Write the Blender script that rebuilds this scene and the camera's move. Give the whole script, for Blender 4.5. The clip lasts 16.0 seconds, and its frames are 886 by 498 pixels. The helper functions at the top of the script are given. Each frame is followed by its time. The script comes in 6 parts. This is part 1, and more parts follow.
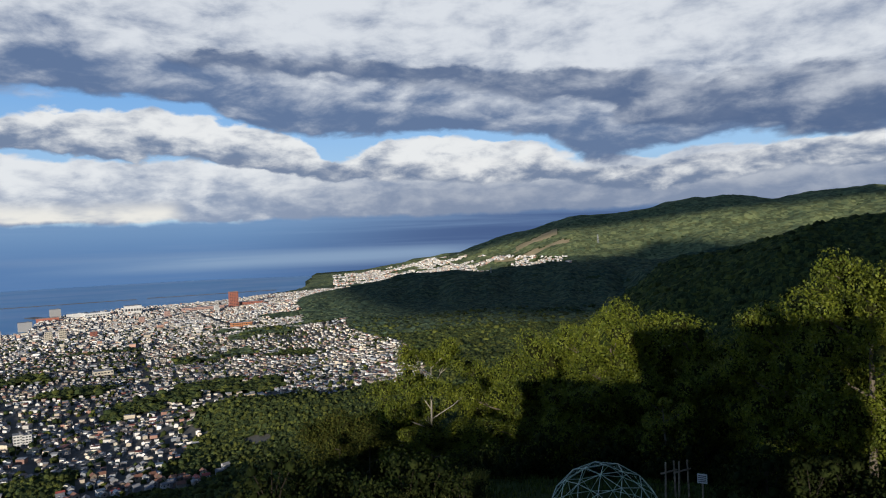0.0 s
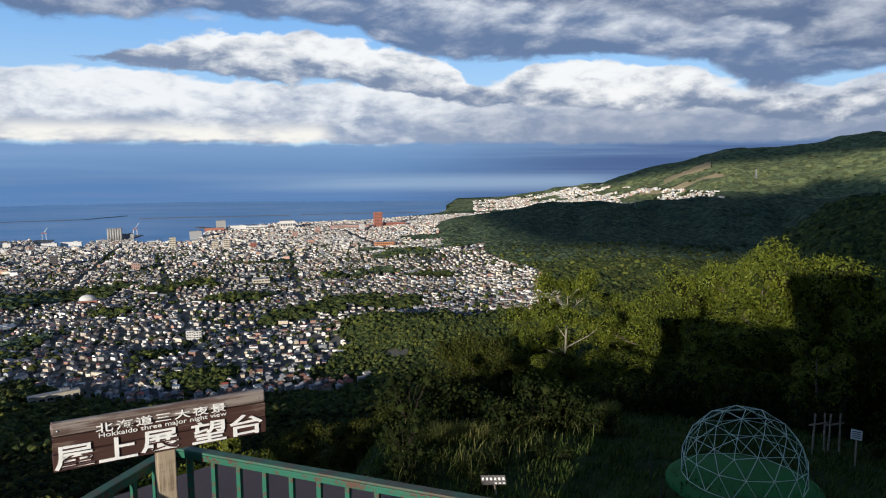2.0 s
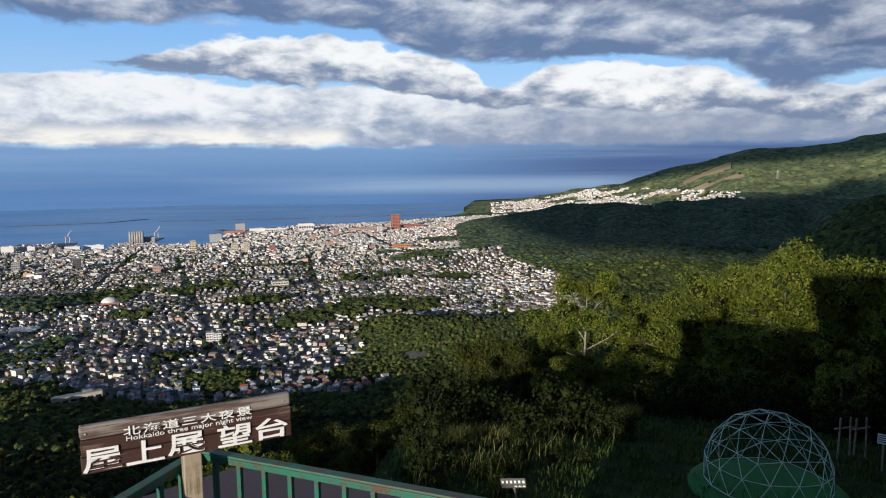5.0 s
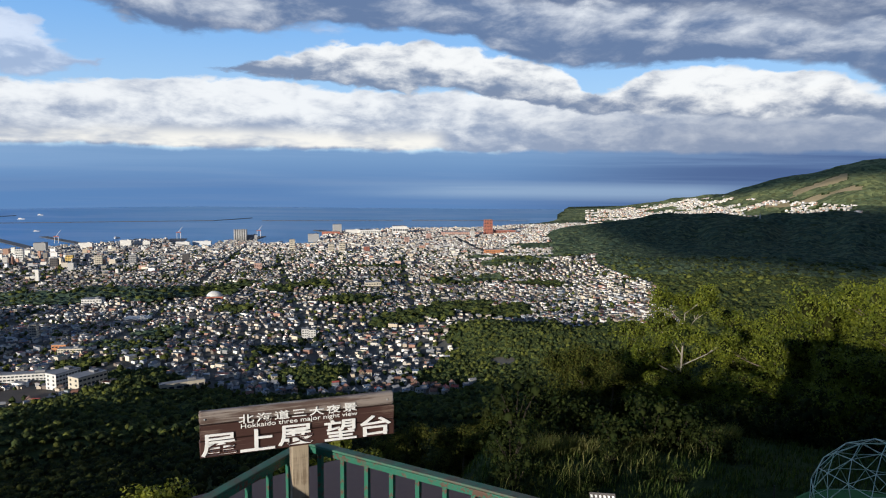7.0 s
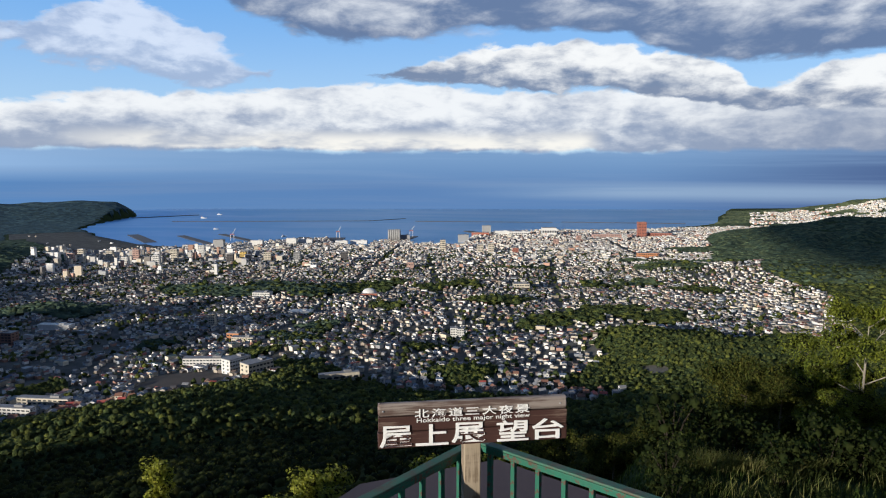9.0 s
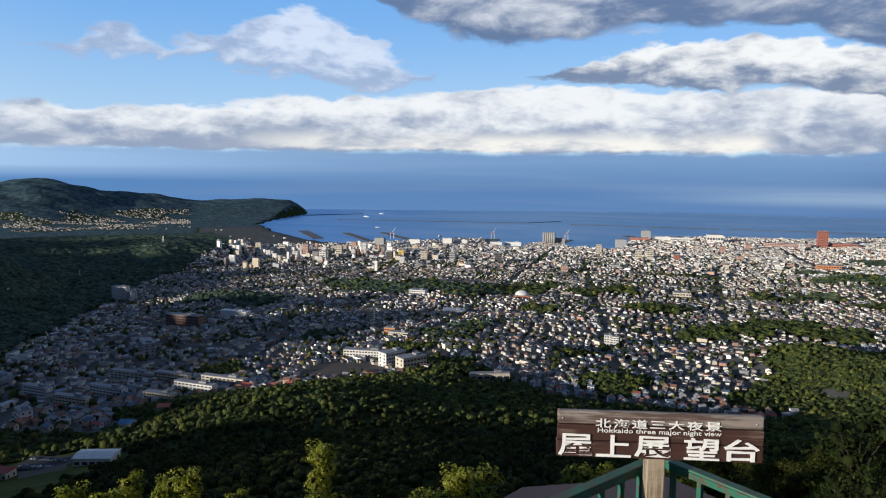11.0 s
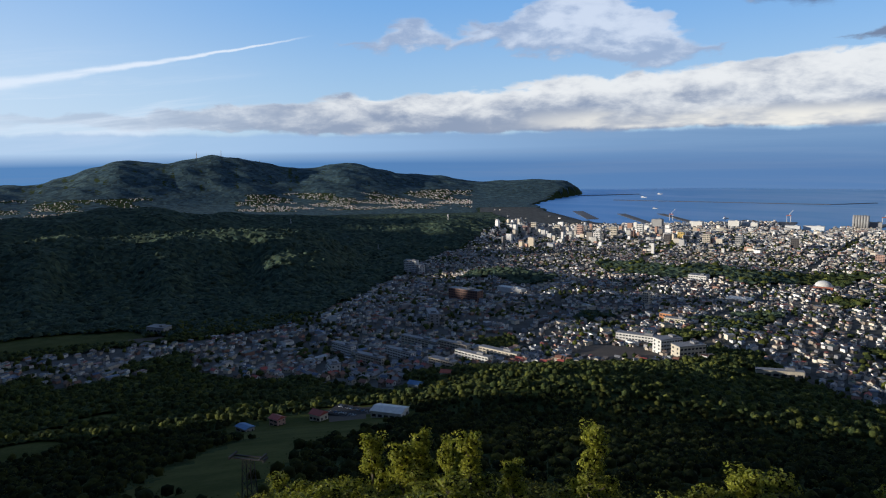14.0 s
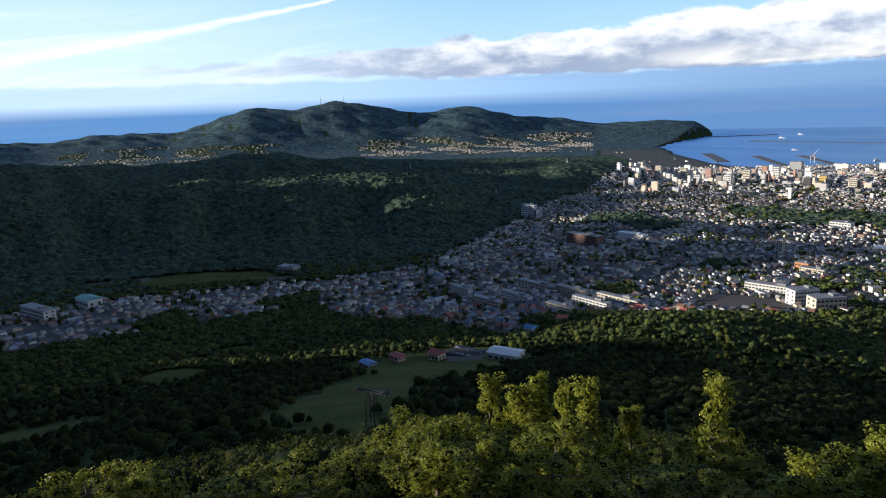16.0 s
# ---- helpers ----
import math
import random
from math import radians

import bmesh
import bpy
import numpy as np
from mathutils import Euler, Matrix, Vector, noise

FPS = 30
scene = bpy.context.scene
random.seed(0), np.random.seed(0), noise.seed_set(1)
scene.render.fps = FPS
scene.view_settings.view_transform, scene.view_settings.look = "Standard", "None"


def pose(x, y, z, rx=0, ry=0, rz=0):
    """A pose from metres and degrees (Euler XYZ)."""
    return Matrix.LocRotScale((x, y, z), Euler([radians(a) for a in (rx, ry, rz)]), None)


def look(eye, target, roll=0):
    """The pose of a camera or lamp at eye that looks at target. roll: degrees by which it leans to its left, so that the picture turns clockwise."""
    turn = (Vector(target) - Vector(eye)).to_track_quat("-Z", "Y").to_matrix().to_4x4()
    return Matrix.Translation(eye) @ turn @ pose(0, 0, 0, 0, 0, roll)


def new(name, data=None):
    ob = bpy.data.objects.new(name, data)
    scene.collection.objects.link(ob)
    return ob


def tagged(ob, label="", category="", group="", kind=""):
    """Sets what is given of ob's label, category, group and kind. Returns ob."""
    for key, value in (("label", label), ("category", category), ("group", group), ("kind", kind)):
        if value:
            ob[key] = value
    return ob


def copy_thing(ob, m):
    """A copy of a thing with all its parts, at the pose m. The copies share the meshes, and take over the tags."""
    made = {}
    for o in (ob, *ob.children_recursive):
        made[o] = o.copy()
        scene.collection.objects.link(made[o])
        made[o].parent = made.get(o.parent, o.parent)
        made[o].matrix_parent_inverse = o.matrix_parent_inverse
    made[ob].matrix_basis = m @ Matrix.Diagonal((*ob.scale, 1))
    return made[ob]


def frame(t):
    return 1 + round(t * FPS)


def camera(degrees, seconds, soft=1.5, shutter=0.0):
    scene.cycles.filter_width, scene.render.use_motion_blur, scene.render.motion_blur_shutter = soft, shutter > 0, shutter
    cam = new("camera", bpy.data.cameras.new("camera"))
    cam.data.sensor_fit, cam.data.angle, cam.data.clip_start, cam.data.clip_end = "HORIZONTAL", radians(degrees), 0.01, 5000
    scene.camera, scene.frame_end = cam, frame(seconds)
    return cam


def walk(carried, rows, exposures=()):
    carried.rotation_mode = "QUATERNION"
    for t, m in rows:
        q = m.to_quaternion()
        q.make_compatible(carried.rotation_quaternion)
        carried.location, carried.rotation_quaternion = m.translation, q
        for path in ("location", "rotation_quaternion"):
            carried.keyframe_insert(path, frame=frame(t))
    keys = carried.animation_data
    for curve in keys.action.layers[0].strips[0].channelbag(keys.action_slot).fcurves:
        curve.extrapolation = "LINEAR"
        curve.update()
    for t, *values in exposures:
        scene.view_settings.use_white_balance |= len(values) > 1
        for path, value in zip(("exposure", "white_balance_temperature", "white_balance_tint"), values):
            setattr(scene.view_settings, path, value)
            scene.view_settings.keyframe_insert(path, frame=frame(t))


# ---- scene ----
EYE = 250.0
ROWS = [
    (0.0, 0.175, -0.142, 0.059, -20.66, -1.06, 2.20),
    (0.5, 0.165, -0.126, 0.054, -16.12, -2.68, 1.96),
    (1.0, 0.149, -0.103, 0.038, -13.77, -4.58, 1.90),
    (1.5, 0.130, -0.074, 0.018, -10.69, -5.51, 0.57),
    (2.0, 0.117, -0.038, 0.003, -9.08, -6.81, 0.22),
    (2.5, 0.108, -0.014, -0.002, -8.18, -7.10, 0.77),
    (3.0, 0.103, -0.000, -0.003, -7.18, -7.28, 0.24),
    (3.5, 0.104, 0.003, -0.000, -8.29, -7.02, 0.61),
    (6.0, 0.050, -0.011, 0.004, -5.30, -6.46, 0.13),
    (6.5, 0.029, -0.006, 0.003, -2.52, -6.33, 0.08),
    (7.0, -0.000, -0.001, 0.001, 0.05, -6.19, -0.47),
    (7.5, -0.032, 0.003, -0.001, 2.32, -6.15, -0.60),
    (8.0, -0.057, 0.008, -0.002, 5.89, -5.92, -0.63),
    (10.5, -0.280, 0.051, -0.029, 21.30, -6.49, 0.10),
    (11.0, -0.303, 0.026, -0.024, 25.05, -6.04, -0.58),
    (11.5, -0.330, -0.018, -0.016, 28.59, -5.86, -0.70),
    (12.0, -0.357, -0.057, -0.010, 31.72, -5.98, -0.42),
    (12.5, -0.389, -0.070, -0.013, 34.97, -6.16, -0.60),
    (13.0, -0.425, -0.070, -0.022, 38.75, -6.15, -0.40),
    (13.5, -0.459, -0.072, -0.032, 43.19, -6.04, 0.27),
    (14.0, -0.486, -0.080, -0.041, 47.34, -7.62, 0.70),
    (14.5, -0.505, -0.090, -0.049, 49.33, -9.42, 0.34),
    (15.0, -0.520, -0.101, -0.055, 52.00, -10.31, 0.04),
    (15.5, -0.533, -0.114, -0.058, 54.78, -11.11, 0.51),
    (16.0, -0.541, -0.124, -0.060, 56.93, -12.00, 1.83),
]
cam = camera(65.0, 16.0, soft=1.12)
walk(cam, [(t, pose(x, y, EYE + z, 90 + pitch, roll, yaw)) for t, x, y, z, yaw, pitch, roll in ROWS],
     [(0.0, -0.2, 5900, 10), (1.5, -0.05, 5900, 10), (3.0, 0.0, 5900, 10), (12.2, 0.0, 5900, 10), (13.3, -0.12, 5900, 10), (14.5, -0.12, 5900, 10), (15.3, 0.2, 5900, 10), (16.0, 0.36, 5900, 10)])

# ---- light: a low sun behind the camera, a broken evening sky ----
SUN_AZ, SUN_EL = -147.0, 9.2


def bearing(az, el):
    a, e = radians(az), radians(el)
    return Vector((math.sin(a) * math.cos(e), math.cos(a) * math.cos(e), math.sin(e)))


sun = new("sun", bpy.data.lights.new("sun", "SUN"))
sun.data.energy, sun.data.angle, sun.data.color = 5.5, radians(0.6), (1.0, 0.87, 0.68)
sun.matrix_world = look(bearing(SUN_AZ, SUN_EL) * 100, (0, 0, 0))


class Nodes:
    """A short way to write node trees."""

    def __init__(self, tree):
        self.tree = tree
        tree.nodes.clear()

    def add(self, kind, settings=None, **inputs):
        node = self.tree.nodes.new(kind)
        for key, value in (settings or {}).items():
            if key == "operation":
                node.operation = value
            elif key == "blend_type":
                node.blend_type = value
            elif key == "data_type":
                node.data_type = value
            elif key == "sky_type":
                node.sky_type = value
            elif key == "noise_type":
                node.noise_type = value
            elif key == "feature":
                node.feature = value
        for key, value in inputs.items():
            slot = node.inputs[int(key[1:])] if key[0] == "i" and key[1:].isdigit() else node.inputs[key.replace("_", " ")]
            self.put(slot, value)
        return node

    def put(self, slot, value):
        if isinstance(value, bpy.types.NodeSocket):
            self.tree.links.new(value, slot)
        else:
            slot.default_value = value

    def math(self, op, a, b=0.0, c=0.0):
        return self.add("ShaderNodeMath", {"operation": op}, i0=a, i1=b, i2=c).outputs[0]

    def ramp(self, value, low, high, a=0.0, b=1.0):
        node = self.add("ShaderNodeMapRange", None, i0=value, i1=low, i2=high, i3=a, i4=b)
        node.interpolation_type = "SMOOTHSTEP"
        return node.outputs[0]

    def mix(self, f, a, b, mode="MIX"):
        node = self.add("ShaderNodeMix", {"data_type": "RGBA", "blend_type": mode}, i0=f, i6=a, i7=b)
        return node.outputs[2]

    def noise(self, vector, scale, detail=4.0, rough=0.55, warp=0.0):
        node = self.add("ShaderNodeTexNoise", None, Vector=vector, Scale=scale, Detail=detail, Roughness=rough, Distortion=warp)
        return node.outputs["Fac"]

    def combine(self, x, y, z):
        return self.add("ShaderNodeCombineXYZ", None, i0=x, i1=y, i2=z).outputs[0]


def rgb(r, g, b):
    return (r, g, b, 1.0)


def make_sky():
    world = bpy.data.worlds.new("sky")
    scene.world = world
    world.use_nodes = True
    n = Nodes(world.node_tree)
    way = n.add("ShaderNodeTexCoord").outputs["Generated"]
    x, y, z = n.add("ShaderNodeSeparateXYZ", None, i0=way).outputs
    el = n.math("MULTIPLY", n.math("ARCSINE", z), 57.2958)
    az = n.math("MULTIPLY", n.math("ARCTAN2", x, y), 57.2958)
    clear = n.add("ShaderNodeTexSky", {"sky_type": "NISHITA"})
    clear.sun_disc, clear.sun_elevation, clear.sun_rotation = False, radians(SUN_EL), radians(SUN_AZ)
    clear.altitude, clear.air_density, clear.dust_density, clear.ozone_density = 300, 1.0, 0.6, 1.5
    blue = n.mix(1.0, clear.outputs[0], rgb(0.13, 0.13, 0.14), "MULTIPLY")
    pale = n.mix(n.ramp(el, 0.5, 15.0), rgb(0.52, 0.72, 0.90), rgb(0.20, 0.46, 0.86))
    blue = n.mix(0.8, blue, pale)

    def profile(points):
        """A soft line over the bearing, from (bearing, elevation) pairs."""
        node = n.add("ShaderNodeValToRGB", None, Fac=n.add("ShaderNodeMapRange", None, i0=az, i1=-95.0, i2=65.0).outputs[0])
        node.color_ramp.interpolation = "EASE"
        el_ = node.color_ramp.elements
        while len(el_) < len(points):
            el_.new(0.5)
        for i, (a, v) in enumerate(points):
            el_[i].position, el_[i].color = (a + 95.0) / 160.0, rgb(v / 25.0, v / 25.0, v / 25.0)
        return n.math("MULTIPLY", node.outputs[0], 25.0)

    def layer(under, seed, base, top, warp, thick, dark, bright, cover, wide=0.085, high=0.24, soft=0.45, lean=0.0, contrast=1.0):
        """A row of cloud between two lines: torn edges, a grey base and sunlit shoulders."""
        def lumps(da, de):
            p = n.combine(n.math("MULTIPLY", n.math("ADD", az, da), wide), n.math("MULTIPLY", n.math("ADD", el, de), high), seed)
            return n.noise(p, 1.0, 3.0, 0.5, 0.3), n.noise(p, 3.1, 9.0, 0.58, 0.2)
        (a1, f1), (a2, f2) = lumps(0.0, 0.0), lumps(-0.8, 0.8)
        lo, hi = profile(base), profile(top)
        rise = n.math("ADD", el, n.math("ADD", n.math("MULTIPLY", n.math("SUBTRACT", a1, 0.5), warp * 4.4), n.math("MULTIPLY", n.math("SUBTRACT", f1, 0.5), warp * 3.2)))
        inside = n.math("MINIMUM", n.math("SUBTRACT", rise, lo), n.math("SUBTRACT", hi, rise))
        mask = n.math("MULTIPLY", n.ramp(inside, -0.08, soft * 0.7), cover)
        slant = n.math("ADD", n.math("MULTIPLY", n.math("SUBTRACT", a1, a2), 1.1 * contrast), n.math("MULTIPLY", n.math("SUBTRACT", f1, f2), 0.50 * contrast))
        level = n.math("DIVIDE", n.math("SUBTRACT", rise, lo), thick)
        depth = n.math("ADD", n.math("MULTIPLY", n.math("SUBTRACT", a1, 0.5), -0.9), n.math("MULTIPLY", n.math("SUBTRACT", f1, 0.5), 0.95))
        level = n.math("ADD", n.math("MULTIPLY", n.math("MINIMUM", level, 1.1), 0.62), depth)
        lit = n.ramp(n.math("ADD", n.math("ADD", level, slant), lean), -0.05, 0.85)
        return n.mix(mask, under, n.mix(lit, rgb(*dark), rgb(*bright)))

    # long bank over the sea, its ragged foot catching the sun
    out = layer(blue, 7.0, [(-92, 2.6), (-70, 2.2), (-52, 1.7), (-34, 1.9), (-12, 1.9), (0, 1.85), (6, 1.4), (14, 1.1), (60, 1.1)],
                [(-86, 2.4), (-72, 3.5), (-66, 4.0), (-54, 4.7), (-33, 5.9), (-24, 6.7), (-11, 6.7), (2, 6.6), (14, 6.6), (26, 6.2), (45, 6.0), (60, 6.0)], 0.55, 3.4,
                (0.32, 0.37, 0.47), (0.95, 0.92, 0.86), n.ramp(az, -90.0, -60.0, 0.45, 0.97), 0.105, 0.23, 0.45, -0.06, 1.1)
    foot = n.noise(n.combine(n.math("MULTIPLY", az, 0.30), n.math("MULTIPLY", el, 0.25), 1.0), 1.0, 5.0, 0.6)
    base = n.math("ADD", 1.95, n.math("MULTIPLY", n.math("SUBTRACT", foot, 0.5), 0.9))
    warmth = n.math("MULTIPLY", n.math("MULTIPLY", n.ramp(el, 3.9, 2.5), n.ramp(n.math("SUBTRACT", el, base), -0.1, 0.25)), n.math("MULTIPLY", n.ramp(az, -46.0, -32.0), n.ramp(az, 1.0, -1.2)))
    patchy = n.noise(n.combine(n.math("MULTIPLY", az, 0.16), n.math("MULTIPLY", el, 0.5), 3.0), 1.0, 4.0, 0.55)
    out = n.mix(n.math("MULTIPLY", warmth, n.ramp(patchy, 0.36, 0.60, 0.25, 1.0)), out, rgb(1.0, 0.93, 0.80))
    out = n.mix(n.math("MULTIPLY", n.ramp(az, -1.0, 22.0, 0.0, 0.62), n.ramp(el, 6.5, 3.0)), out, rgb(0.24, 0.28, 0.37))
    # loose tufts in the open blue
    out = layer(out, 11.0, [(-60, 11), (-54, 8.2), (-47, 8.0), (-45.5, 8.4), (-36, 7.5), (-31, 6.5), (-27, 7.0), (-24, 9)],
                [(-60, 8), (-54, 9.4), (-50, 10.6), (-46.5, 9.8), (-45, 10.2), (-40, 11.8), (-36, 13.0), (-31, 11.2), (-27, 8.8), (-24, 8)], 1.0, 3.0,
                (0.40, 0.45, 0.57), (0.86, 0.86, 0.88), 0.74, 0.14, 0.30, 1.1)
    out = layer(out, 23.0, [(-24, 12.6), (-19, 10.9), (-10, 10.6), (-4, 11.5)], [(-26, 10), (-20, 12.0), (-12, 11.4), (-6, 11.2)], 0.5, 2.0, (0.30, 0.35, 0.46), (0.86, 0.87, 0.90), 0.7, 0.12, 0.30, 0.9)
    # heaped cloud above the bank
    out = layer(out, 31.0, [(-22, 10), (-18, 8.0), (-11, 7.0), (-3, 6.4), (4, 6.2), (12, 5.0), (22, 3.8), (30, 4.2), (37, 2.8), (48, 4.0), (60, 4.0)],
                [(-22, 8), (-18, 8.2), (-12, 9.6), (-8, 10.5), (-2, 10.5), (4, 9.6), (9, 8.2), (12, 6.6), (16, 7.8), (21, 8.2), (27, 7.6), (34, 5.4), (42, 5.4), (49, 6.4), (60, 6.4)], 0.5, 2.5,
                (0.21, 0.26, 0.36), (1.0, 0.955, 0.87), 0.97, 0.13, 0.27, 0.4, 0.06)
    # broad deck overhead, dark beneath and pale where the light reaches in
    out = layer(out, 43.0, [(-33, 14.5), (-27, 11.8), (-20, 9.8), (-14, 10.4), (-10, 11.6), (-4, 11.0), (2, 10.1), (7, 8.8), (13, 8.6), (21, 8.4), (28, 7.6), (34, 5.8), (44, 6.6), (54, 5.8), (62, 5.6)],
                [(-33, 14), (-28, 25), (60, 25)], 0.75, 6.0, (0.145, 0.198, 0.315), (0.88, 0.86, 0.82), 0.95, 0.075, 0.17, 0.8, -0.02, 1.1)
    # a second, nearer shelf that darkens the upper right
    out = layer(out, 57.0, [(-6, 16), (2, 13.4), (10, 12.6), (22, 11.6), (30, 10.2), (40, 7.6), (50, 6.8), (62, 6.5)], [(-6, 14), (2, 15.0), (14, 14.6), (24, 13.4), (34, 13.2), (44, 11.6), (62, 11.0)], 0.9, 4.5,
                (0.115, 0.165, 0.275), (0.70, 0.70, 0.70), 0.92, 0.070, 0.16, 0.9, -0.06, 1.1)
    # the far left: thin veils, and a vapour trail climbing to the right
    wisp = n.noise(n.combine(n.math("MULTIPLY", az, 0.03), n.math("MULTIPLY", n.math("SUBTRACT", el, n.math("MULTIPLY", az, 0.10)), 0.40), 4.0), 2.0, 6.0, 0.6, 0.5)
    out = n.mix(n.math("MULTIPLY", n.ramp(wisp, 0.42, 0.72, 0.0, 0.75), n.math("MULTIPLY", n.ramp(az, -58.0, -74.0), n.ramp(el, 9.0, 4.0))), out, rgb(0.88, 0.91, 0.94))
    track = n.math("SUBTRACT", el, n.math("ADD", 20.3, n.math("MULTIPLY", az, 0.19)))
    fray = n.math("ADD", track, n.math("MULTIPLY", n.math("SUBTRACT", n.noise(n.combine(n.math("MULTIPLY", az, 0.5), el, 2.0), 1.0, 5.0, 0.6), 0.5), 0.35))
    spread = n.ramp(az, -58.0, -88.0, 0.10, 0.62)
    trail = n.math("MULTIPLY", n.ramp(n.math("DIVIDE", n.math("ABSOLUTE", fray), spread), 1.0, 0.15), n.math("MULTIPLY", n.ramp(az, -57.0, -62.0), n.ramp(wisp, 0.25, 0.5, 0.45, 0.9)))
    out = n.mix(trail, out, rgb(0.93, 0.95, 0.97))
    out = n.mix(n.math("MULTIPLY", n.ramp(az, -50.0, -86.0, 0.0, 0.55), n.ramp(el, 12.0, 2.0, 0.5, 1.0)), out, rgb(0.78, 0.87, 0.95))
    # rain haze between the bank and the sea, darkest to the right
    haze = n.mix(n.ramp(az, -66.0, -22.0), rgb(0.40, 0.57, 0.78), rgb(0.205, 0.335, 0.525))
    haze = n.mix(n.ramp(az, 2.0, 26.0), haze, rgb(0.085, 0.135, 0.27))
    streak = n.noise(n.combine(n.math("MULTIPLY", az, 0.022), n.math("MULTIPLY", el, 0.8), 5.0), 1.0, 5.0, 0.6, 0.3)
    haze = n.mix(n.ramp(streak, 0.40, 0.68, 0.0, 0.4), haze, rgb(0.29, 0.42, 0.60))
    low = n.ramp(n.math("SUBTRACT", base, el), -0.05, 0.35)
    low = n.math("MULTIPLY", low, n.ramp(az, -85.0, -45.0, 0.5, 1.0))
    out = n.mix(low, out, haze)
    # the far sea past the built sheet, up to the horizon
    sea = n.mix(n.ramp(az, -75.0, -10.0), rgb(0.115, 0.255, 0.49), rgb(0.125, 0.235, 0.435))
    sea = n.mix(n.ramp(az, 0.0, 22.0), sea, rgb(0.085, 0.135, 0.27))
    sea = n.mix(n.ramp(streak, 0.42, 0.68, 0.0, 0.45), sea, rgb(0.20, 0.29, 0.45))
    # a pale sheet of light on the water under the gap in the cloud, painted into the colour
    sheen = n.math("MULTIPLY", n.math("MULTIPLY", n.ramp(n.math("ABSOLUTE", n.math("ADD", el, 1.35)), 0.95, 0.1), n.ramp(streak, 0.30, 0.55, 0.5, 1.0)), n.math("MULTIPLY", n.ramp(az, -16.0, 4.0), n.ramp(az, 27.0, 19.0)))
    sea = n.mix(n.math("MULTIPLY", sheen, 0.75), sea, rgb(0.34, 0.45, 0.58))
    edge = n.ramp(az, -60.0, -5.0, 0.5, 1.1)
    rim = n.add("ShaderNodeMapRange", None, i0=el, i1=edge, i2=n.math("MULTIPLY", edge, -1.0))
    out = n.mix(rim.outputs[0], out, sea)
    # dark rain cloud overhead and behind, unseen and toned to hold down the fill light
    behind = n.math("MAXIMUM", n.ramp(az, 75.0, 110.0), n.ramp(az, -105.0, -130.0))
    out = n.mix(n.math("MULTIPLY", behind, n.ramp(el, 0.0, 3.0)), out, rgb(0.11, 0.165, 0.30))
    # the unseen left part is kept brighter, to fill the shaded valley
    over = n.mix(n.math("MULTIPLY", n.ramp(az, -30.0, -60.0), n.ramp(az, -150.0, -120.0)), rgb(0.043, 0.072, 0.140), rgb(0.16, 0.25, 0.43))
    out = n.mix(n.ramp(el, 20.0, 30.0), out, over)
    out = n.mix(n.ramp(el, -4.0, -8.0), out, rgb(0.02, 0.03, 0.035))
    back = n.add("ShaderNodeBackground", None, Color=out, Strength=1.0)
    n.add("ShaderNodeOutputWorld", None, Surface=back.outputs[0])


make_sky()

# ---- materials ----


def material(name, rough=0.8, metal=0.0):
    m = bpy.data.materials.new(name)
    m.use_nodes = True
    n = Nodes(m.node_tree)
    p = n.add("ShaderNodeBsdfPrincipled", None, Roughness=rough, Metallic=metal)
    n.add("ShaderNodeOutputMaterial", None, Surface=p.outputs[0])
    return m, n, p


def bump(n, p, height, strength, distance):
    b = n.add("ShaderNodeBump", None, Strength=strength, Distance=distance, Height=height)
    n.put(p.inputs["Normal"], b.outputs[0])


def mottled(name, a, b, scale, rough=0.8, metal=0.0, grain=0.3, depth=0.004, each=0.0, stretch=(1, 1, 1)):
    """Two tones blended by coarse stains and fine grain; each: how far single objects differ."""
    m, n, p = material(name, rough, metal)
    place = n.add("ShaderNodeTexCoord").outputs["Object"]
    place = n.add("ShaderNodeMapping", None, Vector=place, Scale=stretch).outputs[0]
    coarse, fine = n.noise(place, scale, 4.0), n.noise(place, scale * 9, 5.0, 0.65)
    f = n.ramp(n.math("ADD", n.math("MULTIPLY", coarse, 0.65), n.math("MULTIPLY", fine, 0.35)), 0.35, 0.65)
    colour = n.mix(f, rgb(*a), rgb(*b))
    if rough >= 0.9:
        p.inputs["Specular IOR Level"].default_value = 0.05
    if each:
        r = n.add("ShaderNodeObjectInfo").outputs["Random"]
        hsv = n.add("ShaderNodeHueSaturation", None, Value=n.ramp(r, 0, 1, 1 - each, 1 + each), Color=colour)
        colour = hsv.outputs[0]
    n.put(p.inputs["Base Color"], colour)
    if grain:
        bump(n, p, fine, grain, depth)
    return m


